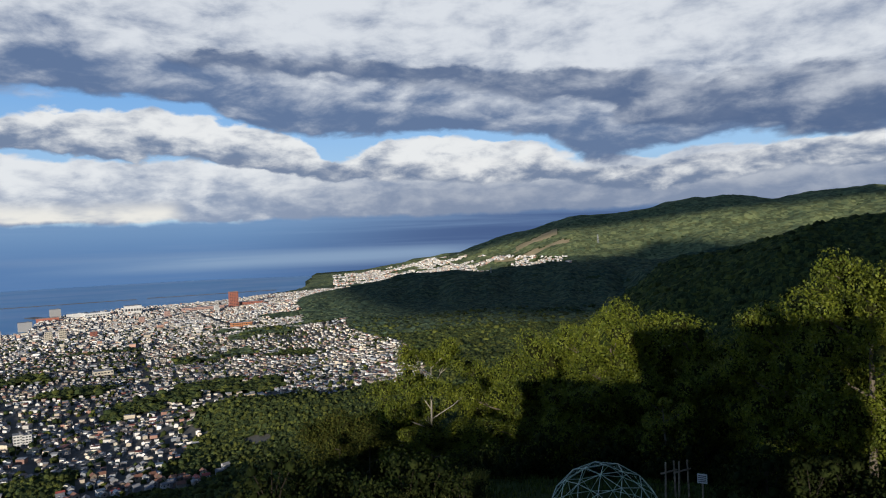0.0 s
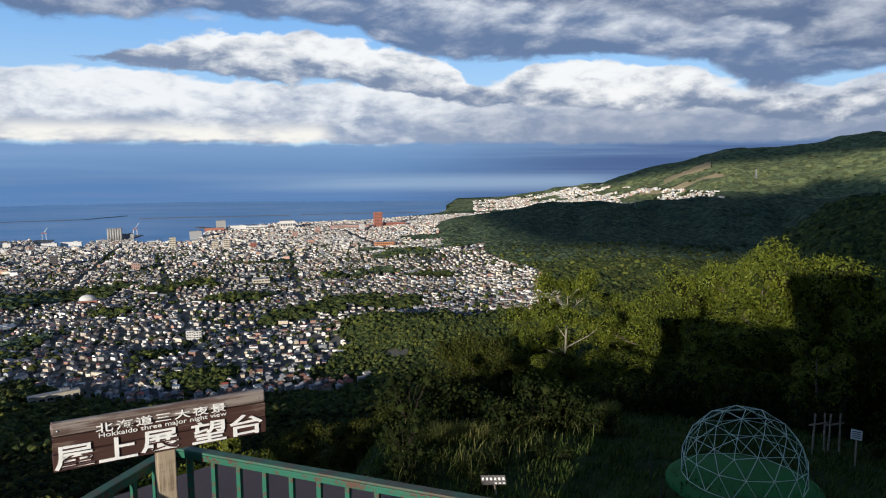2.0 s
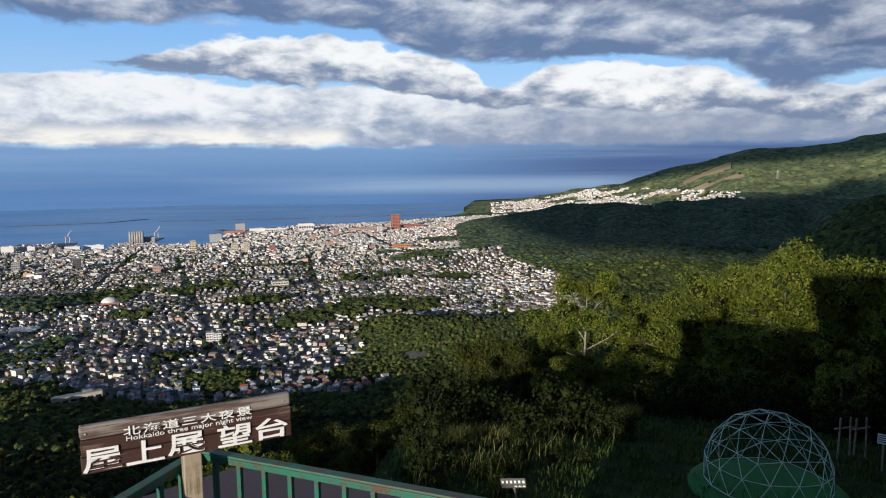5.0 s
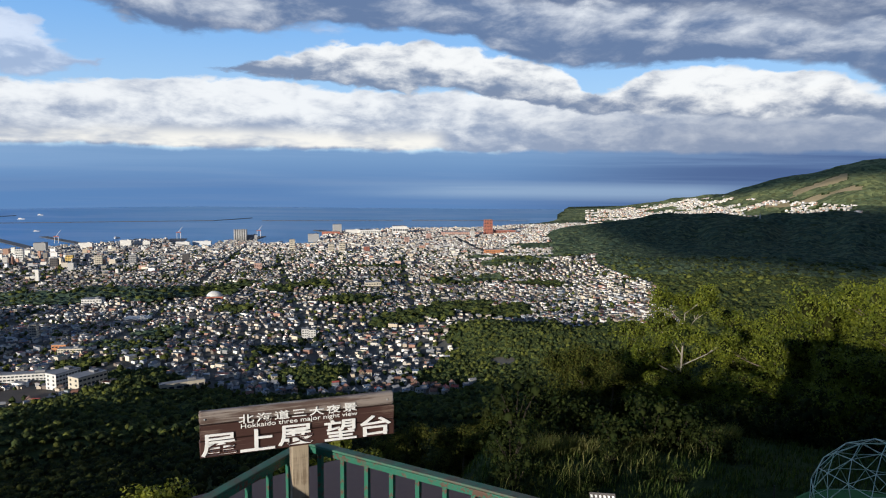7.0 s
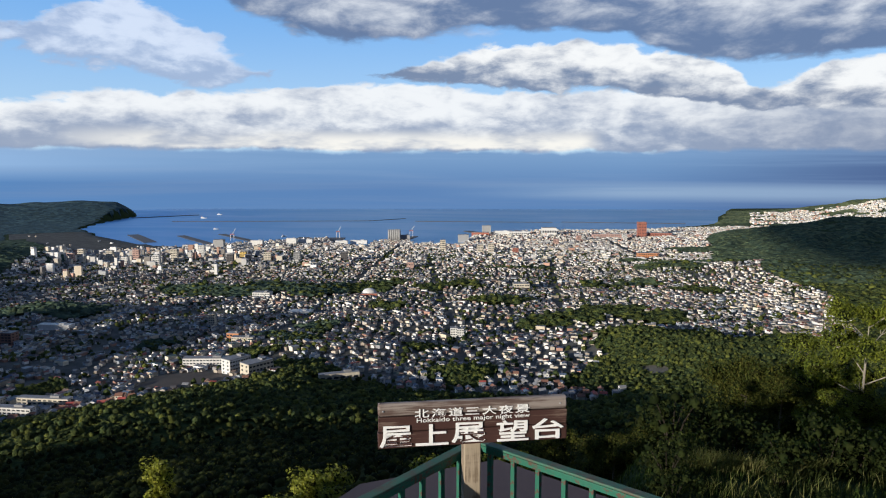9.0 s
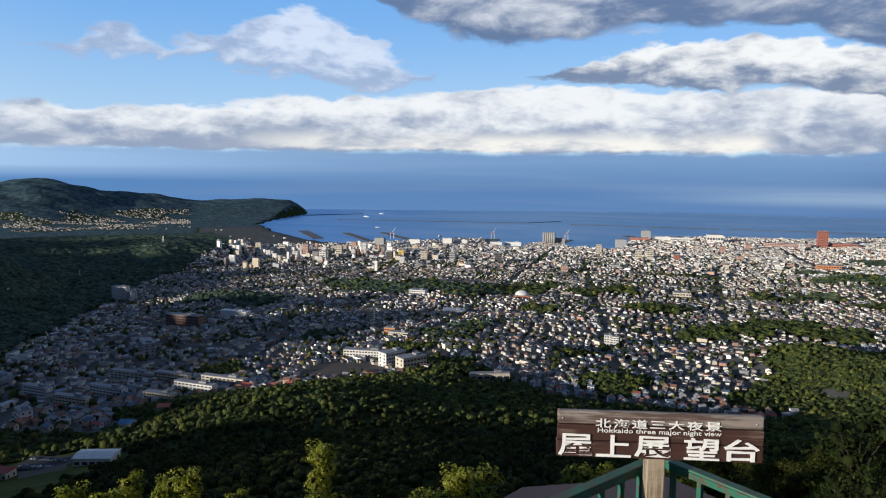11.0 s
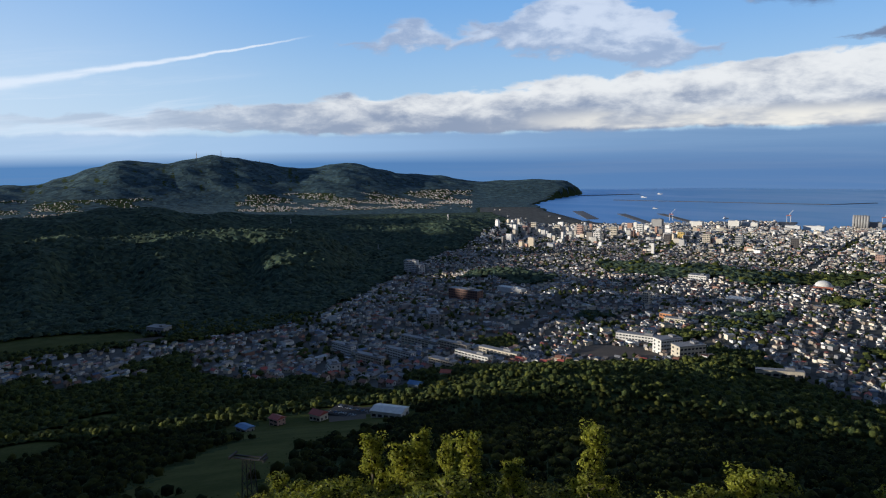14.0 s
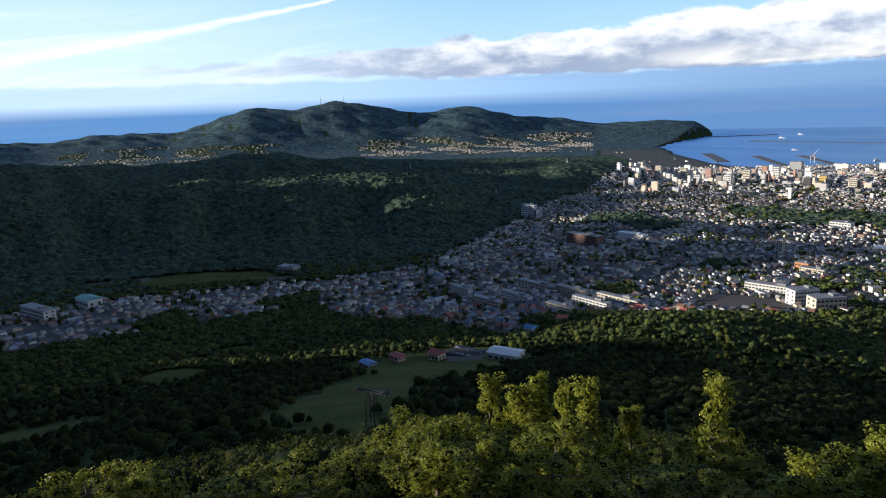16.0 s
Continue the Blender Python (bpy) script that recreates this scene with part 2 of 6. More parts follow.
def island_colours(name, colours, rough=0.7, grime=0.25):
    """A palette spread over the loose pieces of a mesh, each with its own shade and stains."""
    m, n, p = material(name, rough)
    geo = n.add("ShaderNodeNewGeometry")
    r = geo.outputs["Random Per Island"]
    ramp = n.add("ShaderNodeValToRGB", None, Fac=r)
    ramp.color_ramp.interpolation = "CONSTANT"
    el = ramp.color_ramp.elements
    while len(el) < len(colours):
        el.new(0.5)
    for i, c in enumerate(colours):
        el[i].position, el[i].color = i / len(colours), rgb(*c)
    place = n.add("ShaderNodeTexCoord").outputs["Object"]
    stain = n.noise(place, 0.6, 5.0, 0.65)
    shade = n.math("MULTIPLY", r, 37.0)
    shade = n.math("FRACT", shade)
    hsv = n.add("ShaderNodeHueSaturation", None, Value=n.ramp(shade, 0, 1, 0.72, 1.18), Color=ramp.outputs[0])
    colour = n.mix(n.ramp(stain, 0.4, 0.75, 0.0, grime), hsv.outputs[0], rgb(0.10, 0.095, 0.09))
    n.put(p.inputs["Base Color"], colour)
    return m


def foliage(name, dark, light, scale, strength=0.9, depth=0.5, warm=(0.16, 0.13, 0.03), gloss=0.45, thin=0.0):
    m, n, p = material(name, gloss)
    place = n.add("ShaderNodeTexCoord").outputs["Object"]
    r = n.add("ShaderNodeNewGeometry").outputs["Random Per Island"]
    coarse, fine = n.noise(place, scale * 0.12, 3.0), n.noise(place, scale, 5.0, 0.7)
    colour = n.mix(n.ramp(fine, 0.35, 0.7), rgb(*dark), rgb(*light))
    colour = n.mix(n.ramp(n.math("ADD", n.math("MULTIPLY", r, 0.6), n.math("MULTIPLY", coarse, 0.4)), 0.35, 0.9, 0.0, 0.55), colour, rgb(*warm))
    hsv = n.add("ShaderNodeHueSaturation", None, Value=n.ramp(n.math("FRACT", n.math("MULTIPLY", r, 13.0)), 0, 1, 0.65, 1.3), Color=colour)
    n.put(p.inputs["Base Color"], hsv.outputs[0])
    p.inputs["Specular IOR Level"].default_value = 0.2 if gloss < 0.6 else 0.06
    if thin:
        glow = n.add("ShaderNodeBsdfTranslucent", None, Color=n.mix(1.0, hsv.outputs[0], rgb(1.35, 1.25, 0.6), "MULTIPLY"))
        both = n.add("ShaderNodeMixShader", None, i0=thin, i1=p.outputs[0], i2=glow.outputs[0])
        end = [q for q in n.tree.nodes if q.type == "OUTPUT_MATERIAL"][0]
        n.put(end.inputs["Surface"], both.outputs[0])
    if strength:
        bump(n, p, fine, strength, depth)
    return m


FOREST = foliage("forest_canopy", (0.020, 0.034, 0.016), (0.075, 0.094, 0.030), 0.5, 1.0, 1.6, (0.150, 0.155, 0.026), 0.9)
# Core blobs of the near woods: inner shade put into the colour.
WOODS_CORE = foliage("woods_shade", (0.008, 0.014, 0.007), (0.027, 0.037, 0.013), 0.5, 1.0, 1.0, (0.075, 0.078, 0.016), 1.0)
WOODS_LEAF = foliage("woods_leaves", (0.011, 0.019, 0.010), (0.046, 0.062, 0.020), 0.3, 0.0, 0.1, (0.150, 0.150, 0.022), 0.8, thin=0.2)
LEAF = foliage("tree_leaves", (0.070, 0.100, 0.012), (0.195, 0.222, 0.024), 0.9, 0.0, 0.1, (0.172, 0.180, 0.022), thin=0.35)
# Shrub leaves; the shade they stand in is partly put into this tone.
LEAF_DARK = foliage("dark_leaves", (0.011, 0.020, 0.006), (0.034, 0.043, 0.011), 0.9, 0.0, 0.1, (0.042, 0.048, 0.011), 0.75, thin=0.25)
# Inner blobs coloured dark, so the gaps in the crowns read as shade.
CORE_SHADE = foliage("inner_shade", (0.012, 0.019, 0.006), (0.035, 0.043, 0.010), 3.0, 1.0, 0.3, (0.044, 0.040, 0.010), 1.0)
# Low sun on the left-hand trees is partly put into these two tones.
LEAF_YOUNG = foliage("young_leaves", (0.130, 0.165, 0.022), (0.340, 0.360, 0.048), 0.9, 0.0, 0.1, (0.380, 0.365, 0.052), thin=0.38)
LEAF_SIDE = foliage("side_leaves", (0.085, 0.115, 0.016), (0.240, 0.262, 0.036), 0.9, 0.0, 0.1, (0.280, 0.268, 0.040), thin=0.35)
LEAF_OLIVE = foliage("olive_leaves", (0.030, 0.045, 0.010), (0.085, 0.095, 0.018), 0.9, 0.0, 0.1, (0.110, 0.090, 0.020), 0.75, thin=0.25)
TURF = foliage("turf_blades", (0.026, 0.050, 0.010), (0.062, 0.098, 0.020), 1.5, 0.0, 0.1, (0.16, 0.17, 0.06), 0.6, thin=0.3)
GRASS = foliage("tall_grass", (0.070, 0.095, 0.026), (0.170, 0.180, 0.055), 1.5, 0.0, 0.1, (0.20, 0.17, 0.08), 0.6, thin=0.35)
PALE_BARK = mottled("birch_bark", (0.34, 0.31, 0.25), (0.18, 0.16, 0.13), 6, 0.85, grain=0.6, depth=0.02, stretch=(1, 1, 0.2))
DARK_BARK = mottled("dark_bark", (0.050, 0.042, 0.033), (0.025, 0.021, 0.017), 6, 0.9, grain=0.6, depth=0.01)
BARK = mottled("pale_bark", (0.20, 0.17, 0.13), (0.08, 0.065, 0.05), 6, 0.9, grain=0.8, depth=0.02, stretch=(1, 1, 0.2))
WALLS = island_colours("house_walls", [(0.82, 0.80, 0.76), (0.46, 0.40, 0.32), (0.78, 0.75, 0.70), (0.24, 0.24, 0.25), (0.64, 0.55, 0.42), (0.17, 0.14, 0.12), (0.84, 0.82, 0.79), (0.40, 0.33, 0.26),
                                       (0.80, 0.78, 0.74), (0.56, 0.51, 0.44), (0.34, 0.37, 0.41), (0.72, 0.65, 0.52), (0.36, 0.20, 0.15), (0.70, 0.67, 0.62)], grime=0.18)
ROOFS = island_colours("house_roofs", [(0.05, 0.05, 0.058), (0.10, 0.10, 0.115), (0.22, 0.065, 0.045), (0.05, 0.08, 0.15), (0.20, 0.20, 0.21), (0.085, 0.060, 0.050), (0.14, 0.15, 0.165), (0.05, 0.085, 0.07),
                                       (0.16, 0.12, 0.10), (0.30, 0.30, 0.31), (0.07, 0.07, 0.08), (0.26, 0.17, 0.12)], 0.6)


PORT_WALLS = island_colours("harbour_walls", [(0.80, 0.78, 0.73), (0.62, 0.56, 0.46), (0.84, 0.82, 0.79), (0.74, 0.68, 0.58), (0.34, 0.31, 0.28), (0.78, 0.75, 0.70), (0.50, 0.30, 0.22), (0.82, 0.80, 0.78), (0.45, 0.46, 0.48), (0.70, 0.60, 0.46)], grime=0.15)
PORT_ROOFS = island_colours("harbour_roofs", [(0.36, 0.36, 0.37), (0.16, 0.16, 0.17), (0.52, 0.51, 0.50), (0.30, 0.14, 0.10), (0.42, 0.40, 0.37), (0.22, 0.25, 0.29), (0.60, 0.59, 0.57), (0.26, 0.25, 0.24), (0.34, 0.24, 0.18)], 0.6)


def ground_material():
    m, n, p = material("hill_ground", 0.95)
    p.inputs["Specular IOR Level"].default_value = 0.05
    place = n.add("ShaderNodeTexCoord").outputs["Object"]
    a, b, c = n.noise(place, 0.02, 5.0, 0.6), n.noise(place, 0.35, 5.0, 0.7), n.noise(place, 4.0, 4.0, 0.7)
    colour = n.mix(n.ramp(b, 0.35, 0.65), rgb(0.022, 0.036, 0.012), rgb(0.055, 0.078, 0.024))
    colour = n.mix(n.ramp(a, 0.55, 0.75, 0.0, 0.5), colour, rgb(0.070, 0.085, 0.028))
    colour = n.mix(n.ramp(c, 0.3, 0.8, 0.0, 0.4), colour, rgb(0.03, 0.04, 0.018))
    n.put(p.inputs["Base Color"], colour)
    bump(n, p, n.math("ADD", b, n.math("MULTIPLY", c, 0.2)), 0.8, 0.6)
    return m


GROUND = ground_material()
# Distance haze on the western mountain is put into this bluish colour.
HAZY_WOODS = foliage("hazy_woods", (0.034, 0.066, 0.088), (0.070, 0.112, 0.124), 0.03, 0.12, 5.0, (0.082, 0.118, 0.100), 0.9)
# One canopy in three tones; sun, shade and haze are in the colour.
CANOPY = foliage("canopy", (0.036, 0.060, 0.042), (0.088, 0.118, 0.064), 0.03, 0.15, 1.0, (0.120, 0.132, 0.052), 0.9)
SUNNY_CANOPY = foliage("sunlit_east_canopy", (0.085, 0.115, 0.062), (0.180, 0.210, 0.092), 0.012, 0.1, 1.0, (0.200, 0.205, 0.080), 0.9)
SHADY_CANOPY = foliage("shaded_valley_canopy", (0.028, 0.050, 0.040), (0.068, 0.098, 0.066), 0.06, 0.4, 1.2, (0.088, 0.108, 0.052), 0.9)
YARD = mottled("dusty_yard", (0.13, 0.11, 0.095), (0.10, 0.088, 0.078), 0.05, 0.95, grain=0.2, depth=0.05)
MEADOW = mottled("meadow_grass", (0.046, 0.058, 0.012), (0.085, 0.092, 0.024), 0.05, 0.95, grain=0.5, depth=0.3)
BARE_EARTH = mottled("bare_earth", (0.42, 0.33, 0.20), (0.30, 0.25, 0.14), 0.01, 0.95, grain=0.2, depth=0.5)
TOWN_GROUND = mottled("town_ground", (0.075, 0.076, 0.070), (0.130, 0.127, 0.118), 0.05, 0.9, grain=0.2, depth=0.05)


def sea_material():
    m, n, p = material("sea_water", 0.16)
    place = n.add("ShaderNodeTexCoord").outputs["Object"]
    wide = n.noise(n.add("ShaderNodeMapping", None, Vector=place, Scale=(1, 2.5, 1)).outputs[0], 0.0012, 5.0, 0.6, 0.5)
    ripple = n.noise(place, 0.25, 4.0, 0.6)
    rough = n.add("ShaderNodeBump", None, Strength=0.3, Distance=1.0, Height=ripple).outputs[0]
    body = n.add("ShaderNodeBsdfDiffuse", None, Color=n.mix(n.ramp(wide, 0.35, 0.7), rgb(0.026, 0.085, 0.195), rgb(0.050, 0.120, 0.245)), Normal=rough)
    shine = n.add("ShaderNodeBsdfGlossy", None, Color=n.mix(n.ramp(wide, 0.35, 0.7), rgb(0.31, 0.53, 0.82), rgb(0.43, 0.61, 0.86)), Roughness=0.34, Normal=rough)
    both = n.add("ShaderNodeMixShader", None, i0=0.72, i1=body.outputs[0], i2=shine.outputs[0])
    end = [q for q in n.tree.nodes if q.type == "OUTPUT_MATERIAL"][0]
    n.put(end.inputs["Surface"], both.outputs[0])
    return m


SEA = sea_material()

# ---- the land: heights above the sea, from profiles and ridges seen from the lookout ----


def smooth(v, low, high):
    t = np.clip((v - low) / (high - low), 0, 1)
    return t * t * (3 - 2 * t)


def at(az, r):
    a = radians(az)
    return r * math.sin(a), r * math.cos(a)


def polar(x, y):
    return np.degrees(np.arctan2(x, y)), np.hypot(x, y)


def eased(v, xs, ys):
    """Piecewise line with its corners rounded off."""
    return sum(np.interp(v + d, xs, ys) * k for d, k in ((-1.2, 0.12), (-0.6, 0.23), (0.0, 0.30), (0.6, 0.23), (1.2, 0.12)))


def ridge(az, r, bearings, angles, centre, near, far, floor=-275.0):
    crest = centre * np.tan(np.radians(eased(az, bearings, angles)))
    width = np.where(r < centre, near, far)
    return floor + (crest - floor) * np.exp(-((r - centre) / width) ** 2)


def wavy(x, y, size, seed):
    """Gentle rolling from crossed sines, in -1..1."""
    k = 6.283 / size
    return (np.sin(k * (x * 0.8 + y * 0.6) + seed) * np.cos(k * 0.73 * (x * -0.5 + y * 0.87) + seed * 2.1) + 0.5 * np.sin(k * 2.1 * (x * 0.3 - y * 0.95) + seed * 3.7)) / 1.5


COAST_AZ = [-40.2, -39.8, -38.5, -36, -34.4, -31, -28, -26, -24, -21.7, -21.0, -18.5, -17.9, -15.2, -14.6, -10.6, -9.6, -8, -4, 3, 8, 9.3, 10.2]
COAST_R = [5400, 3480, 3055, 2680, 2560, 2540, 2600, 2640, 2700, 2740, 2440, 2400, 2590, 2630, 2440, 2420, 2860, 2975, 3130, 3190, 3400, 3600, 5400]


def coast(az):
    return np.interp(az, COAST_AZ, COAST_R)


def land(x, y):
    """Height above the sea."""
    az, r = polar(x, y)
    front = np.interp(r, [0, 8, 15, 30, 120, 385, 600, 1250, 2550, 5200], [-8.6, -8.6, -11, -18, -62, -150, -187, -217, -245.5, -246.5])
    right = np.interp(r, [0, 25, 33, 40, 50, 60, 120, 300, 600, 900, 1400, 2200, 5200], [-9, -10.2, -11.6, -15, -20, -25, -50, -105, -150, -168, -182, -190, -200])
    back = np.interp(r, [0, 60, 200, 600, 2000, 5200], [-9, -12, -40, -120, -180, -200])
    lo, hi = np.interp(r, [26, 60], [-5, 0]), np.interp(r, [26, 60], [5, 26])
    h = front + (right - front) * smooth(az, lo, hi)
    h = h + (back - h) * np.maximum(smooth(az, 62, 100), smooth(-az, 95, 130))
    soft = 7.0
    parts = [
        ridge(az, r, [-135, -110, -95, -89, -80, -72, -61, -47, -41.4, -38, -34, -30], [-3, -3, -3.4, -3.6, -4.2, -3.75, -4.9, -5.1, -5.9, -8, -14, -20], 2100, 480 * (1 + 0.18 * np.sin(az * 0.55 + 1) + 0.1 * np.sin(az * 1.7)), 600),
        ridge(az, r, [-130, -95, -80, -72.8, -65.6, -58, -54, -50, -46, -42], [-4.5, -5.6, -6.1, -6.0, -5.7, -6.2, -8.6, -11.0, -15, -22], 1450, 360 * (1 + 0.22 * np.sin(az * 0.62 + 0.4) + 0.12 * np.sin(az * 1.45 + 2)), 380),
        ridge(az, r, [-130, -89, -87, -81, -78, -72.3, -69.7, -65.7, -63, -59.7, -55.3, -49.9, -44.5, -38.6, -36.9, -36.2, -35.6], [-2, -1.9, -2.1, -1.6, -1.9, -0.05, -0.3, 0.22, 0.05, -1.05, -0.42, -1.5, -2.08, -2.05, -2.05, -2.5, -4], 4620, 640 * (1 + 0.05 * np.sin(az * 0.31) + 0.02 * np.sin(az * 0.9 + 1)), 300),
        ridge(az, r, [7.8, 8.8, 9.5, 10.5, 12.5, 14, 16], [-6, -3.75, -3.4, -3.5, -3.5, -4.2, -6], 3560, 260, 300),
        ridge(az, r, [9.3, 10, 13.6, 21.7, 24.3, 27.4, 31.6, 34.3, 37.1, 39.4, 43.5, 46.6, 48.8, 53, 70, 110], [-3.6, -3.05, -2.6, -1.45, -0.65, 0.2, 1.26, 1.16, 1.65, 2.05, 2.2, 1.75, 2.28, 2.32, 2.5, 1], 4600, 1150 * (1 + 0.07 * np.sin(az * 0.45) + 0.02 * np.sin(az * 1.1)), 300),
        ridge(az, r, [5.5, 7.5, 9.2, 11.3, 16, 21, 30, 45, 60, 100], [-9, -6, -4.5, -4.2, -3.5, -3.1, -2.8, -2.3, -1.5, -1], 2650, 780 * (1 + 0.22 * np.sin(az * 0.8 + 2) + 0.12 * np.sin(az * 2.1)), 500),
        ridge(az, r, [30, 34, 38, 43.4, 47.2, 53.2, 60, 90, 120], [-11, -6.5, -3.4, -1.7, -0.55, 0.0, 0.8, 0.5, -3], 1150, 420, 420),
    ]
    for p in parts:
        h = soft * np.logaddexp(h / soft, p / soft)
    # unseen hills added behind the lookout to shade the slopes, across and along the line to the sun, with a saddle at
    # the summit
    across, along = x * 0.839 - y * 0.545, x * 0.545 + y * 0.839
    hump = np.exp(-((along + 430) / 150) ** 2)
    east = smooth(across, 24, 70) * smooth(-across, -1500, -900) * 690 * hump - 275
    mid = smooth(across, -450, -400) * smooth(-across, 55, 100) * np.interp(across, [-450, -360, -200, -100, -55], [226, 229, 268, 298, 306]) * hump - 275
    west = smooth(across, -1010, -950) * smooth(-across, 380, 430) * np.interp(across, [-1010, -800, -740, -570, -520, -430], [316, 316, 278, 278, 291, 291]) * np.exp(-((along + 950) / 170) ** 2) - 275
    # the dip in this added hill lets sun through to one knoll
    west2 = smooth(across, -1400, -1330) * smooth(-across, 880, 980) * (342 - 90 * np.exp(-((across + 1235) / 55) ** 2)) * np.exp(-((along + 1150) / 190) ** 2) - 275
    west3 = smooth(across, -2600, -2300) * smooth(-across, 1330, 1400) * 500 * np.exp(-((along + 2200) / 260) ** 2) - 275
    for p in (east, mid, west, west2, west3):
        h = soft * np.logaddexp(h / soft, p / soft)
    # an unseen low bank added close behind the lookout, to shade the ground in front
    h = h + 11.9 * smooth(across, -25, -20) * smooth(-across, 0, 4) * np.exp(-((along + 45) / 12) ** 2)
    # terraces and gullies under the houses, flattening out towards the harbour
    h = h + (wavy(x, y, 430, 5.0) * 4.6 + wavy(x, y, 185, 8.0) * 2.6) * smooth(r, 520, 760) * smooth(-r, -2250, -1750) * smooth(az, -66, -54) * smooth(-az, -16, -8)
    roll = wavy(x, y, 620, 1.0) * 11 + wavy(x, y, 230, 2.0) * 7.5
    hilly = smooth(h, -215, -150) * smooth(r, 260, 700)
    h = h + roll * hilly
    # wooded knolls among the houses
    for kaz, kr, size, tall in KNOLLS:
        a = radians(kaz)
        h = h + tall * np.exp(-((x - kr * math.sin(a)) ** 2 + (y - kr * math.cos(a)) ** 2) / size ** 2)
    z = h + EYE
    shore = coast(az)
    sea = smooth(r, shore - 14, shore + 6) * ((az > -40.2) & (az < 10.2))
    far_shore = np.interp(az, [-40.2, -39.8, -38, -36.3], [3400, 3520, 4080, 4450])
    cape = smooth(r, far_shore, far_shore + 70) * smooth(-az, 35.9, 36.4)
    z = np.where(sea > 0, z + (-6 - z) * sea * (1 - cape), z)
    return z


KNOLLS = [(-36, 500, 95, 12), (-47, 470, 70, 2), (-24, 610, 50, 8), (3, 810, 52, 17), (6.6, 730, 62, 19), (-10.5, 640, 34, 6),
          (-25, 1290, 120, 9), (-12, 1320, 80, 7), (-7, 1150, 60, 6), (2, 1050, 90, 8), (-42.4, 1190, 75, 13), (6, 1650, 130, 12), (11, 1700, 140, 16)]


def ground_z(x, y):
    return float(land(np.array([float(x)]), np.array([float(y)]))[0])


def mesh_object(name, verts, faces, materials, index=None, flat=True):
    me = bpy.data.meshes.new(name)
    me.from_pydata(verts, [], faces)
    for m in materials:
        me.materials.append(m)
    if index is not None:
        me.polygons.foreach_set("material_index", index)
    if not flat:
        me.polygons.foreach_set("use_smooth", [True] * len(me.polygons))
    me.update()
    return new(name, me)


CLEARINGS = [(-79.2, 858, 40), (-76.6, 852, 42), (-74, 844, 38), (-64.3, 112, 11), (-64.3, 94, 8), (-66, 150, 15), (-67.5, 184, 21), (-65, 217, 24), (-63, 255, 25), (-60, 290, 30), (-57.5, 335, 32), (-62, 345, 28), (-64.5, 385, 22), (-60, 390, 26), (-91, 285, 30), (-94, 300, 30),
             (-75.3, 515, 15), (-78.5, 480, 15), (-80, 430, 20), (-55.5, 395, 36), (-52.5, 375, 22), (-22, 600, 14)]
YARDS = [(-33.6, 668, 34), (-31.2, 655, 20), (-71, 815, 18), (-84.5, 905, 16), (-81.5, 895, 14), (-55.8, 410, 20)]


def in_clearing(x, y):
    hit = np.zeros(len(x), bool)
    for caz, cr, size in CLEARINGS + YARDS:
        px, py = at(caz, cr)
        hit |= (x - px) ** 2 + (y - py) ** 2 < size ** 2
    return hit


def bare_earth(az, r):
    upper = (az > 26.6) & (az < 30.0) & (r > 3890 + 18 * (az - 27)) & (r < 4020 + 26 * (az - 27))
    return upper | ((az > 24.6) & (az < 31) & (r > 3690) & (r < 3770 + 14 * np.sin(az * 3)))


def build_ground():
    rad = np.concatenate([[0.0], np.geomspace(9, 3200, 210), np.linspace(3225, 5150, 78)])
    azs = np.concatenate([np.arange(-180, -100, 4.0), np.arange(-100, 64, 0.52), np.arange(64, 180, 4.0)])
    n, k = len(azs), len(rad)
    A, R = np.meshgrid(np.radians(azs), rad)
    X, Y = R * np.sin(A), R * np.cos(A)
    Z = land(X.ravel(), Y.ravel()).reshape(X.shape)
    verts = np.stack([X, Y, Z], -1).reshape(-1, 3)
    i, j = np.meshgrid(np.arange(1, k - 1), np.arange(n), indexing="ij")
    j2 = (j + 1) % n
    quads = np.stack([i * n + j, i * n + j2, (i + 1) * n + j2, (i + 1) * n + j], -1).reshape(-1, 4)
    fan = [(0, n + (b + 1) % n, n + b) for b in range(n)]
    faces = [tuple(q[::-1]) for q in quads.tolist()] + fan
    centre = verts[quads].mean(1)
    caz, cr = polar(centre[:, 0], centre[:, 1])
    sort = town_mask(centre[:, 0], centre[:, 1]).astype(int)
    sort = np.where(bare_earth(caz, cr), 3, sort)
    sort = np.where(in_clearing(centre[:, 0], centre[:, 1]), 4, sort)
    for yaz, yr, size in YARDS:
        px, py = at(yaz, yr)
        sort = np.where((centre[:, 0] - px) ** 2 + (centre[:, 1] - py) ** 2 < size ** 2, 5, sort)
    kind = sort.tolist() + [0] * n
    ob = mesh_object("ground", verts.tolist(), faces, [GROUND, TOWN_GROUND, HAZY_WOODS, BARE_EARTH, MEADOW, YARD], kind, False)
    return tagged(ob, "wooded hills sloping down to a dense hillside town", "ground", kind="structure")


